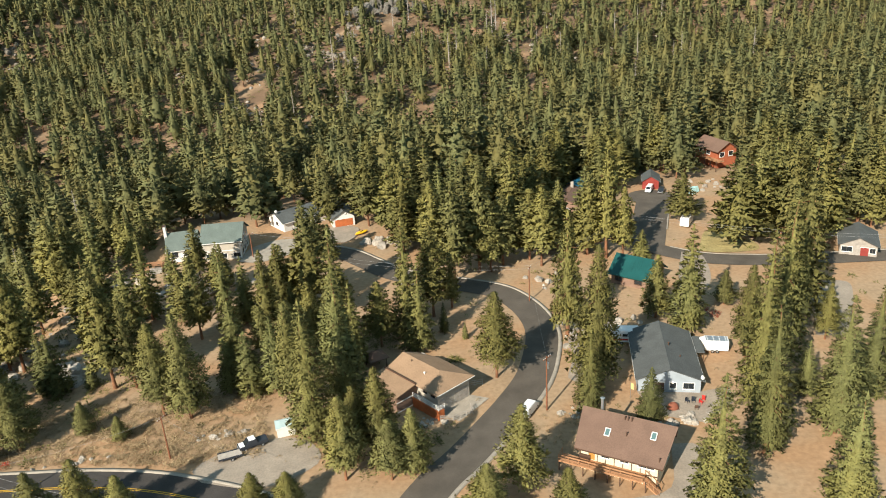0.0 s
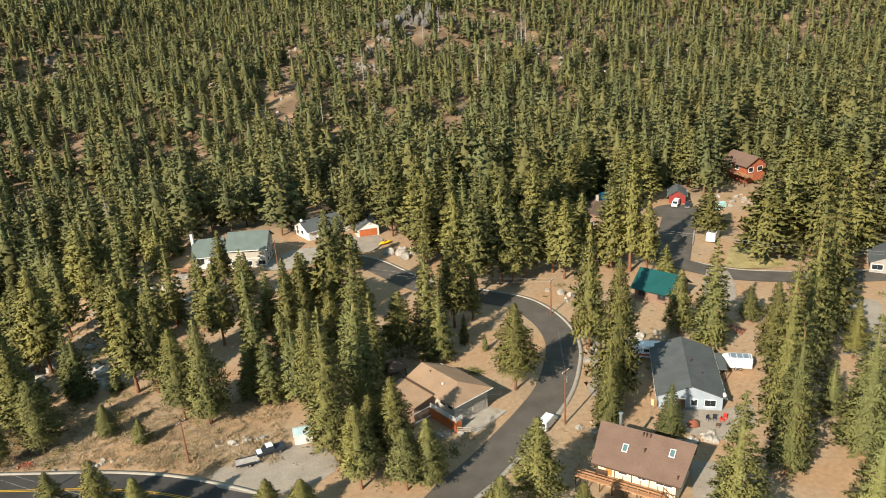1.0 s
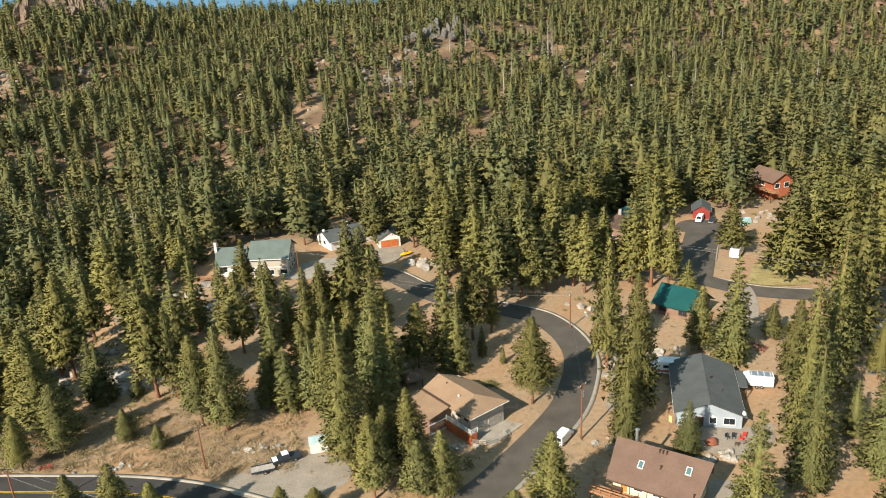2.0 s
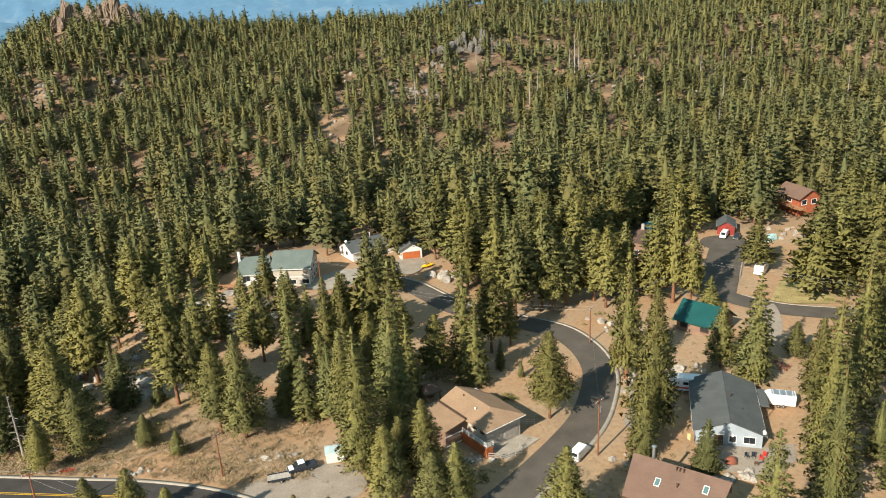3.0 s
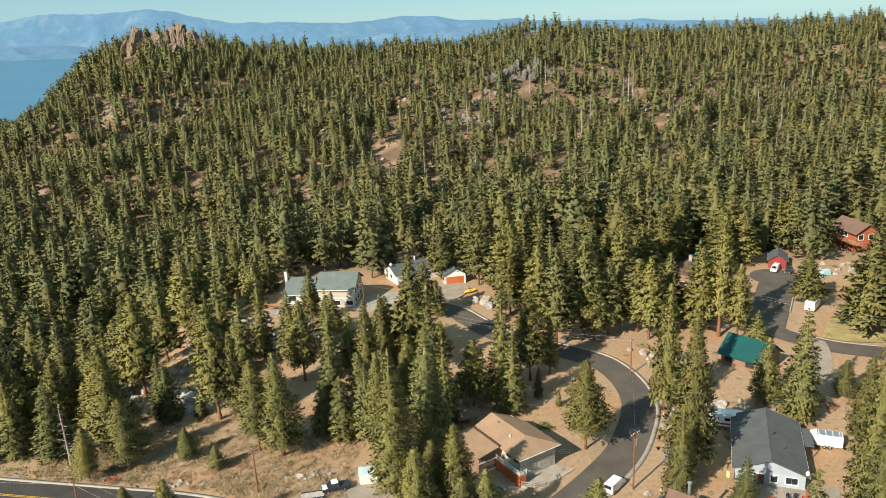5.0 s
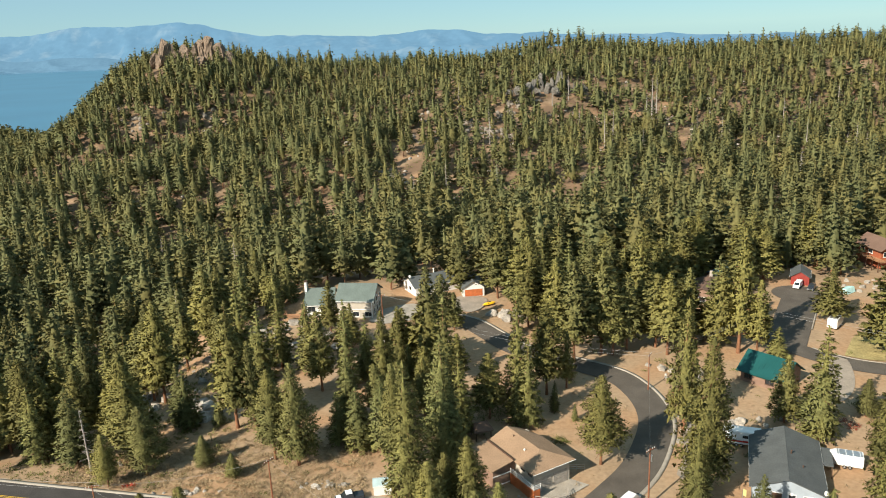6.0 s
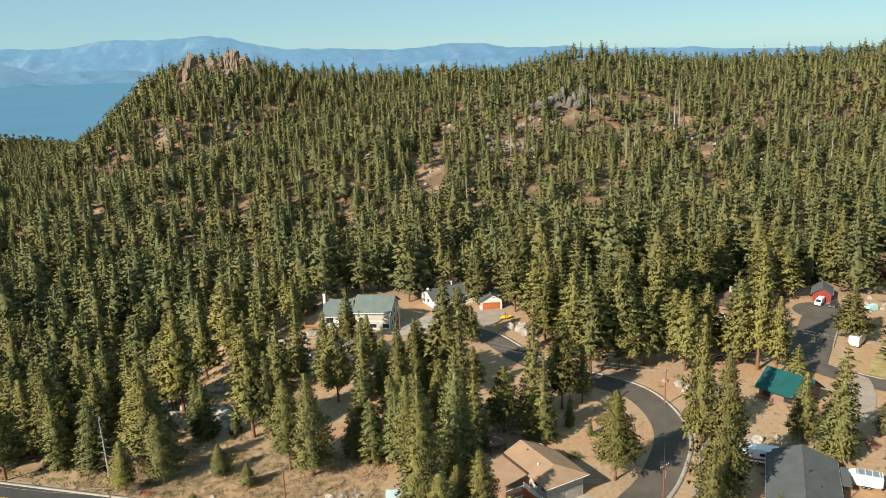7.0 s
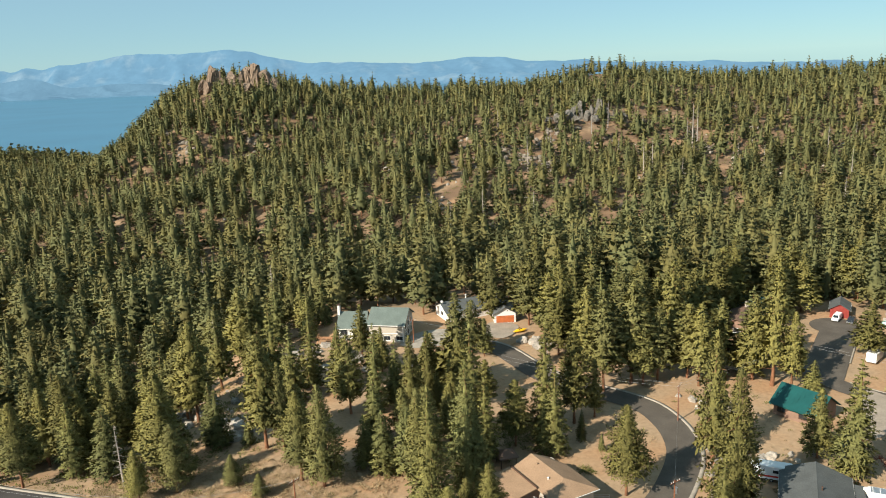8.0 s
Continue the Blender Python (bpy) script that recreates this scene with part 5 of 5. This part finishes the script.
box("bed", M_GREYWOOD, flat, -2.0, 2.0, -0.95, 0.95, 0.55, 0.65)
for s in (-1, 1):
    box("side_rail", M_CARDARK, flat, -2.0, 2.0, s * 1.0 - 0.04, s * 1.0 + 0.04, 0.5, 0.85)
    wheel(flat, 0.3, s * 1.1, 0.33, 0.2)
tent = thing("tarpaulin_stack", "pale turquoise tarpaulin over stacked goods", "tarpaulin", pose(109.5, 221.0, 0.1, 0, 0, 35))
part("tarpaulin", poly_bm([[(-2.2, -1.2, 0), (2.2, -1.2, 0), (2.0, -0.7, 1.7), (-2.0, -0.7, 1.5)], [(-2.0, -0.7, 1.5), (2.0, -0.7, 1.7), (2.0, 0.9, 1.4), (-2.0, 0.9, 1.6)], [(-2.0, 0.9, 1.6), (2.0, 0.9, 1.4), (2.2, 1.3, 0), (-2.2, 1.3, 0)], [(-2.2, -1.2, 0), (-2.0, -0.7, 1.5), (-2.0, 0.9, 1.6), (-2.2, 1.3, 0)], [(2.2, -1.2, 0), (2.2, 1.3, 0), (2.0, 0.9, 1.4), (2.0, -0.7, 1.7)]]), mat("turquoise_tarpaulin", (0.45, 0.68, 0.66), 0.5, vary=0.1, scale=1), tent)
for k, (dx, dy, rz) in enumerate(((0, 0, 25), (0.5, 1.1, 22))):
    ky = thing("kayak", "yellow plastic kayak lying on the ground", "kayak", pose(1.2 + dx, 216.6 + dy, 0.45, 0, 0, rz), "yellow kayaks")
    bm = bmesh.new()
    bmesh.ops.create_uvsphere(bm, u_segments=14, v_segments=8, radius=1, matrix=Matrix.Diagonal((2.0, 0.42, 0.3, 1)))
    part("hull", bm, M_YELLOWP, ky)
    rod("cockpit", M_RUBBER, ky, (0.1, 0, 0.2), (0.1, 0, 0.32), 0.3)


# ---------------- poles and wires ----------------
def pole(x, y, h, rz, arms=1, can=False, label="brown wooden utility pole with crossarm"):
    z = ground_z(x, y)
    root = thing("utility_pole", label, "utility pole", pose(x, y, z, 0, 0, rz), "utility poles")
    rod("shaft", M_POLE, root, (0, 0, -0.3), (0, 0, h), 0.17, 0.11)
    for k in range(arms):
        zz = h - 0.35 - k * 1.2
        arm = box("crossarm", M_POLE, root, -1.15, 1.15, -0.16, -0.05, zz, zz + 0.13)
        for u in (-1.0, -0.5, 0.5, 1.0):
            rod("insulator", M_WHITE, arm, (u, -0.1, zz + 0.13), (u, -0.1, zz + 0.32), 0.05, seg=6)
    if can:
        c = rod("transformer", M_METAL, root, (0.35, 0, h - 2.6), (0.35, 0, h - 1.5), 0.27, seg=14, label="grey transformer can")
        rod("bushing", M_WHITE, c, (0.35, 0, h - 1.5), (0.35, 0, h - 1.25), 0.06, seg=6)
    return Vector((x, y, z + h - 0.05))


P0 = pole(-38.3, 116.6, 8.6, 60)
P1 = pole(28.5, 114.7, 11.2, 40, 1, True)
P2 = pole(37.5, 158.8, 9.0, 60)
P3 = pole(71.3, 183.9, 9.4, 30, 1, True)
P4 = pole(-66.0, 107.5, 9.5, 20)
P5 = pole(-30.0, 207.5, 7.5, 30)


def wire(a, b, sag, label="thin overhead cable between poles", off=(0, 0)):
    pts = [Vector(a).lerp(Vector(b), t) + Vector((off[0], off[1], -sag * 4 * t * (1 - t))) for t in np.linspace(0, 1, 15)]
    bm = bmesh.new()
    prev = None
    for i, p in enumerate(pts):
        ring = [bm.verts.new(p + Vector((0.013 * math.cos(a_), 0.013 * math.sin(a_) * 0.5, 0.013 * math.sin(a_)))) for a_ in (0, 2.1, 4.2)]
        if prev:
            for k in range(3):
                bm.faces.new((prev[k], prev[(k + 1) % 3], ring[(k + 1) % 3], ring[k]))
        prev = ring
    ob = part("power_line", bm, M_WIRE, None)
    return tagged(ob, label, "cable", "overhead cables")


for o in (-0.9, 0.9):
    wire(P2, P3, 1.0, off=(o * 0.4, o))
    wire(P3, (130, 150, 8.5), 1.2, off=(o * 0.4, o))
    wire(P2, (-5, 176, 9.0), 1.2, off=(o * 0.4, o))
    wire(P4, (-110, 116, 9), 1.2, off=(0, o))
    wire(P4, (-20, 84, 9), 1.2, off=(0, o))
wire(P1, P2, 1.0)
wire(P0, P4, 1.2)
wire(P0, (-24, 108, 4), 0.6)
wire(P5, (-12, 203.5, 6), 0.8)
wire(P5, (-12, 204.5, 5.4), 0.8)


# ---------------- rocks ----------------
def rock_mesh(seed, rough=0.4, sub=3):
    rng = np.random.RandomState(seed)
    bm = bmesh.new()
    bmesh.ops.create_icosphere(bm, subdivisions=sub, radius=1)
    cuts = [(Vector(rng.normal(0, 1, 3)).normalized(), rng.uniform(0.55, 0.9)) for _ in range(9)]
    for v in bm.verts:
        for nrm, d in cuts:
            over = v.co.dot(nrm) - d
            if over > 0:
                v.co -= nrm * over
        v.co *= 1 + rough * 0.6 * noise.noise(v.co * 1.7 + Vector((seed, 0, 0))) + rough * 0.45 * noise.noise(v.co * 4.5 + Vector((0, seed, 0)))
    me = bpy.data.meshes.new("boulder")
    bm.to_mesh(me)
    bm.free()
    me.materials.append(M_ROCK)
    return me


ROCKS = [rock_mesh(s) for s in range(8)]


def boulders(cx, cy, rx, ry, n, smin, smax, seed, label, flat=0.7):
    rng = np.random.RandomState(seed)
    for k in range(n):
        x, y, s = cx + rng.normal(0, 0.5) * rx, cy + rng.normal(0, 0.5) * ry, smin + (smax - smin) * rng.rand() ** 2
        if road_gap(np.array([x]), np.array([y]))[0] < 1:
            continue
        ob = new("boulder", ROCKS[rng.randint(8)])
        ob.matrix_basis = Matrix.LocRotScale((x, y, ground_z(x, y) + s * 0.15), Euler((rng.uniform(-0.3, 0.3), rng.uniform(-0.3, 0.3), rng.uniform(0, 6))), (s * rng.uniform(0.8, 1.3), s, s * flat * rng.uniform(0.7, 1.3)))
        tagged(ob, label, "boulder", "boulders")


boulders(-64.5, 154.0, 6, 7, 28, 0.6, 2.0, 1, "large grey granite boulder on the slope", 1.0)
boulders(-76, 174, 11, 24, 34, 0.5, 1.8, 2, "grey granite boulder on the brushy slope")
boulders(-45, 190, 18, 8, 24, 0.6, 2.2, 3, "pale granite boulder below the white house")
boulders(-26, 190, 8, 8, 10, 0.6, 1.6, 4, "pale granite boulder below the drive")
boulders(9, 207, 8, 5, 18, 0.7, 2.3, 5, "pale granite rock in the road cut")
boulders(46, 166, 7, 5, 11, 0.4, 1.3, 6, "pale granite rock beside the street")
boulders(42, 142, 3, 8, 10, 0.4, 1.0, 7, "pale granite rock beside the street")
boulders(50.5, 106.0, 6, 1.6, 18, 0.5, 1.3, 8, "pale retaining boulder below the patio")
boulders(33.5, 113, 4, 1.5, 12, 0.3, 0.7, 9, "small pale rock beside the road")
boulders(-29.5, 121.2, 5, 1.4, 36, 0.25, 0.75, 10, "small pale rock edging the yard")
boulders(80, 190, 6, 8, 10, 0.4, 1.2, 11, "pale rock beside the drive")
boulders(118, 226, 10, 8, 12, 0.5, 1.6, 12, "pale granite rock below the balcony")
boulders(56, 142, 8, 3, 14, 0.6, 1.6, 13, "pale granite rock behind the grey house")
boulders(-76, 131, 4, 2, 12, 0.4, 0.9, 15, "small pale rock on the slope")
boulders(6.0, 116.2, 3.5, 1.4, 16, 0.3, 0.8, 16, "pale rock on the bank below the terrace")
boulders(-61, 202, 10, 6, 16, 0.8, 2.4, 17, "grey granite boulder below the white house")
boulders(-80, 166, 5, 9, 16, 0.7, 2.0, 18, "grey granite boulder on the open slope")
boulders(-60, 119.5, 8, 1.2, 14, 0.3, 0.7, 14, "small pale rock beside the highway")


def rubble(name, label, n, seed, place, smin, smax, material):
    """Many far rocks joined."""
    rng = np.random.RandomState(seed)
    V, F, nv = [], [], 0
    low = []
    for s in range(4):
        bm = bmesh.new()
        bmesh.ops.create_icosphere(bm, subdivisions=1, radius=1)
        for v in bm.verts:
            v.co *= 0.75 + 0.5 * noise.noise(v.co * 2 + Vector((s * 9.1, 0, 0)))
        bm.verts.index_update()
        low.append((np.array([v.co[:] for v in bm.verts]), np.array([[v.index for v in f.verts] for f in bm.faces])))
        bm.free()
    for k in range(n):
        x, y = place(rng)
        s = smin + (smax - smin) * rng.rand() ** 2
        v, f = low[rng.randint(4)]
        a = rng.uniform(0, 6.28)
        q = v * np.array([s * rng.uniform(0.7, 1.4), s, s * rng.uniform(0.5, 1.2)])
        V.append(np.c_[q[:, 0] * math.cos(a) - q[:, 1] * math.sin(a) + x, q[:, 0] * math.sin(a) + q[:, 1] * math.cos(a) + y, q[:, 2] + ground_z(x, y) + s * 0.2])
        F.append(f + nv)
        nv += len(v)
    me = mesh_from(name, np.concatenate(V), np.concatenate(F))
    me.materials.append(material)
    return tagged(new(name, me), label, "rocks", kind="stuff")


rubble("hillside_rocks", "pale granite rocks scattered over the hillside", 420, 21, lambda r: (r.normal(60, 150), r.normal(620, 90)), 0.8, 3.2, M_ROCK)


LEDGES = [(-15, 599, 9), (2, 568, 10), (18, 551, 9), (-44, 556, 8), (-57, 476, 7), (-23, 434, 6), (89, 589, 7), (140, 603, 6), (-303, 667, 12), (-251, 687, 10), (10, 610, 9), (-30, 585, 8), (30, 630, 10), (-345, 700, 8)]


def ledge_place(r):
    x, y, w = LEDGES[r.randint(len(LEDGES))]
    return x + r.normal(0, 0.8) * w, y + r.normal(0, 0.8) * w


rubble("ledge_rocks", "grey granite ledges breaking out of the dry slope", 420, 22, ledge_place, 0.9, 4.2, M_LEDGE)


def crag(name, label, x, y, spires, material, seed):
    """An outcrop of upright fractured rock blocks: offset, radius, height and lean of each."""
    rng = np.random.RandomState(seed)
    root = thing(name, label, "rock outcrop", Matrix.Translation((x, y, ground_z(x, y))))
    for k, (dx, dy, r, h, lean) in enumerate(spires):
        bm = bmesh.new()
        bmesh.ops.create_icosphere(bm, subdivisions=4, radius=1)
        cuts = [(Vector((rng.normal(), rng.normal(), rng.normal() * 0.25)).normalized(), rng.uniform(0.42, 0.85)) for _ in range(16)]
        cuts += [(Vector((rng.normal() * 0.5, rng.normal() * 0.5, 1)).normalized(), rng.uniform(0.6, 0.95)) for _ in range(4)]
        for v in bm.verts:
            for nrm, d in cuts:
                over = v.co.dot(nrm) - d
                if over > 0:
                    v.co -= nrm * over
            o = Vector((v.co.x * 3.4, v.co.y * 3.4, v.co.z * 1.3)) + Vector((seed + k * 3.3, 0, 0))
            f = 1 + 0.16 * noise.noise(o) + 0.14 * noise.noise(o * 2.6) + 0.08 * noise.noise(o * 6)
            # upright joints between the blocks
            f -= 0.16 * max(0, 1 - abs(noise.noise(o * 1.3 + Vector((9, 4, 0)))) * 9)
            v.co.x, v.co.y = v.co.x * f, v.co.y * f
            v.co.z *= 1 + 0.12 * noise.noise(o * 2)
        bmesh.ops.transform(bm, matrix=Matrix.Translation((dx, dy, h * 0.3)) @ pose(0, 0, 0, 0, lean, 0) @ Matrix.Diagonal((r, r, h * 0.7, 1)), verts=bm.verts[:])
        part("rock", bm, material, root)
    return root


crag("rock_outcrop", "tall tan rock outcrop crowning the far hill", -323, 812, [(-16, -2, 7, 31, 10), (-11, 1, 7, 29, 4), (-24, -6, 8, 16, 30), (-19, -6, 8, 12, 10), (-2, 4, 9, 19, 0), (7, 5, 10, 22, -6), (15, 5, 10, 25, 8), (23, 6, 9, 27, -4), (29, 6, 9, 34, 6), (34, 7, 9, 33, -8), (43, 7, 10, 21, -16), (53, 4, 9, 12, -24), (12, -8, 10, 10, 0), (26, -9, 8, 9, 12)], M_CRAG, 3)
crag("rock_outcrop", "grey rock outcrop on the wooded ridge", 52, 655, [(-22, -8, 5, 6, 40), (-16, -5, 5, 10, 32), (-11, -2, 4, 14, 24), (-7, 1, 4, 17, 18), (-3, 0, 3.5, 15, -10), (2, -4, 4, 9, 14), (6, 1, 3, 13, 4), (11, 2, 3.5, 18, 8), (14, 2, 3, 20, -6), (19, 1, 4, 12, -14), (26, -3, 6, 8, -24), (32, -4, 5, 6, -30), (-8, -13, 5, 5, 20), (8, -13, 5, 5, 6), (-30, -14, 5, 4, 20)], M_GREYCRAG, 5)


# ---------------- shrubs and dead trees ----------------
def brush(name, label, n, seed, place, smin, smax, material, blades=34):
    """Low bushes of many small blades, joined."""
    rng = np.random.RandomState(seed)
    V = []
    for k in range(n):
        x, y = place(rng)
        if road_gap(np.array([x]), np.array([y]))[0] < 1.3 + smax * 0.6:
            continue
        s, z = smin + (smax - smin) * rng.rand() ** 1.6, ground_z(x, y)
        d = rng.normal(0, 1, (blades, 3))
        d[:, 2] = abs(d[:, 2]) * 0.8
        d /= np.linalg.norm(d, axis=1)[:, None]
        c = d * rng.uniform(0.3, 1, (blades, 1)) * np.array([s, s, s * 0.75])
        side = np.cross(d, rng.normal(0, 1, (blades, 3)))
        side /= np.linalg.norm(side, axis=1)[:, None]
        w = s * 1.1 / blades ** 0.75
        tri = np.stack([c - side * w, c + side * w, c + d * s * 0.42], 1) + np.array([x, y, z])
        V.append(tri.reshape(-1, 3))
    v = np.concatenate(V)
    me = mesh_from(name, v, np.arange(len(v)).reshape(-1, 3))
    me.materials.append(material)
    return tagged(new(name, me), label, "shrubs", kind="stuff")


brush("sagebrush", "dry tan sagebrush covering the roadside slope", 2600, 31, lambda r: (r.uniform(-84, -22), 114 + 24 * r.rand() ** 1.3), 0.35, 1.0, M_SAGE, 40)
brush("sagebrush", "dry brush on the settlement's bare ground", 1100, 32, lambda r: (r.uniform(-70, 75), r.uniform(95, 235)), 0.25, 0.8, M_SAGE)
brush("green_brush", "low green manzanita brush among the rocks", 420, 33, lambda r: (r.normal(-72, 13), r.normal(160, 20)), 0.5, 1.7, M_SHRUB)
brush("green_brush", "low dark brush under the roadside pines", 220, 38, lambda r: (r.uniform(-112, -72), r.uniform(119, 136)), 0.4, 1.2, M_SHRUB, 20)
brush("green_brush", "low green brush in the village gardens", 260, 34, lambda r: (r.uniform(-20, 120), r.uniform(100, 240)), 0.4, 1.3, M_SHRUB)
brush("hillside_brush", "low olive brush on the dry hillside", 2600, 35, lambda r: (r.uniform(-260, 330), r.uniform(450, 830)), 0.8, 2.6, M_SHRUB, 14)
brush("green_brush", "yellow-green manzanita on the bank behind the tan-roofed house", 70, 39, lambda r: (r.normal(1.0, 2.6), r.normal(150, 3)), 0.5, 1.4, M_SHRUB)
brush("green_brush", "green bushes beside the tan-roofed house", 9, 40, lambda r: (15.2 + r.uniform(-1.6, 1.6), 136.6 + r.uniform(-1.2, 1.2)), 0.8, 1.3, M_SHRUB, 60)
brush("green_brush", "low dark brush on the bank below the terrace", 40, 42, lambda r: (r.uniform(-2, 12), r.uniform(108, 115)), 0.4, 1.1, M_SHRUB, 40)
brush("sagebrush", "dry brush beside the deck and the roadside rocks", 50, 43, lambda r: (r.uniform(24, 36), r.uniform(104, 113)), 0.3, 0.9, M_SAGE)
brush("red_bush", "small bright red autumn bush by the highway", 3, 36, lambda r: (-67.4 + r.uniform(-0.9, 0.9), 121.6 + r.uniform(-0.4, 0.4)), 0.8, 1.0, mat("red_leaves", (0.42, 0.035, 0.015), 0.9, isl_vary=0.3), 60)
brush("red_bush", "brownish red bush behind the grey house", 5, 37, lambda r: (74 + r.uniform(-2, 2), 141 + r.uniform(-2, 2)), 0.8, 1.4, mat("russet_leaves", (0.22, 0.05, 0.03), 0.9, isl_vary=0.3), 60)


def snag(x, y, h, seed, label="bare silver-grey dead pine"):
    rng = np.random.RandomState(seed)
    root = thing("dead_tree", label, "dead tree", Matrix.Translation((x, y, ground_z(x, y))), "dead trees")
    rod("trunk", M_SNAG, root, (0, 0, -0.3), (rng.uniform(-0.4, 0.4), rng.uniform(-0.4, 0.4), h), 0.02 * h, 0.03, 7)
    bm = bmesh.new()
    for k in range(46):
        z, a = h * rng.uniform(0.22, 0.97), rng.uniform(0, 6.28)
        ln = h * 0.17 * (1.12 - z / h) * rng.uniform(0.5, 1.3)
        p, q = Vector((0, 0, z)), Vector((math.cos(a) * ln, math.sin(a) * ln, z + rng.uniform(-0.35, 0.15) * ln))
        b = cyl_bm(p, q, 0.055, 0.015, 3)
        b.to_mesh(tmp := bpy.data.meshes.new("limb"))
        b.free()
        bm.from_mesh(tmp)
        bpy.data.meshes.remove(tmp)
    tagged(part("limbs", bm, M_SNAG, root), kind="stuff")


for k, (sx, sy, s_h) in enumerate([(-78.9, 128.9, 14), (8.5, 172, 14), (21, 560, 24), (40, 575, 20), (130, 600, 36), (136, 612, 30), (124, 590, 26), (-92, 262, 24), (-95, 215, 20), (230, 480, 26), (70, 640, 22), (-40, 420, 22), (-150, 330, 22), (160, 520, 24), (215, 560, 26), (-110, 300, 24)]):
    snag(sx, sy, s_h, 60 + k)
rng = np.random.RandomState(77)
for k in range(22):
    snag(rng.uniform(-40, 300), rng.uniform(400, 720), rng.uniform(17, 27), 90 + k)
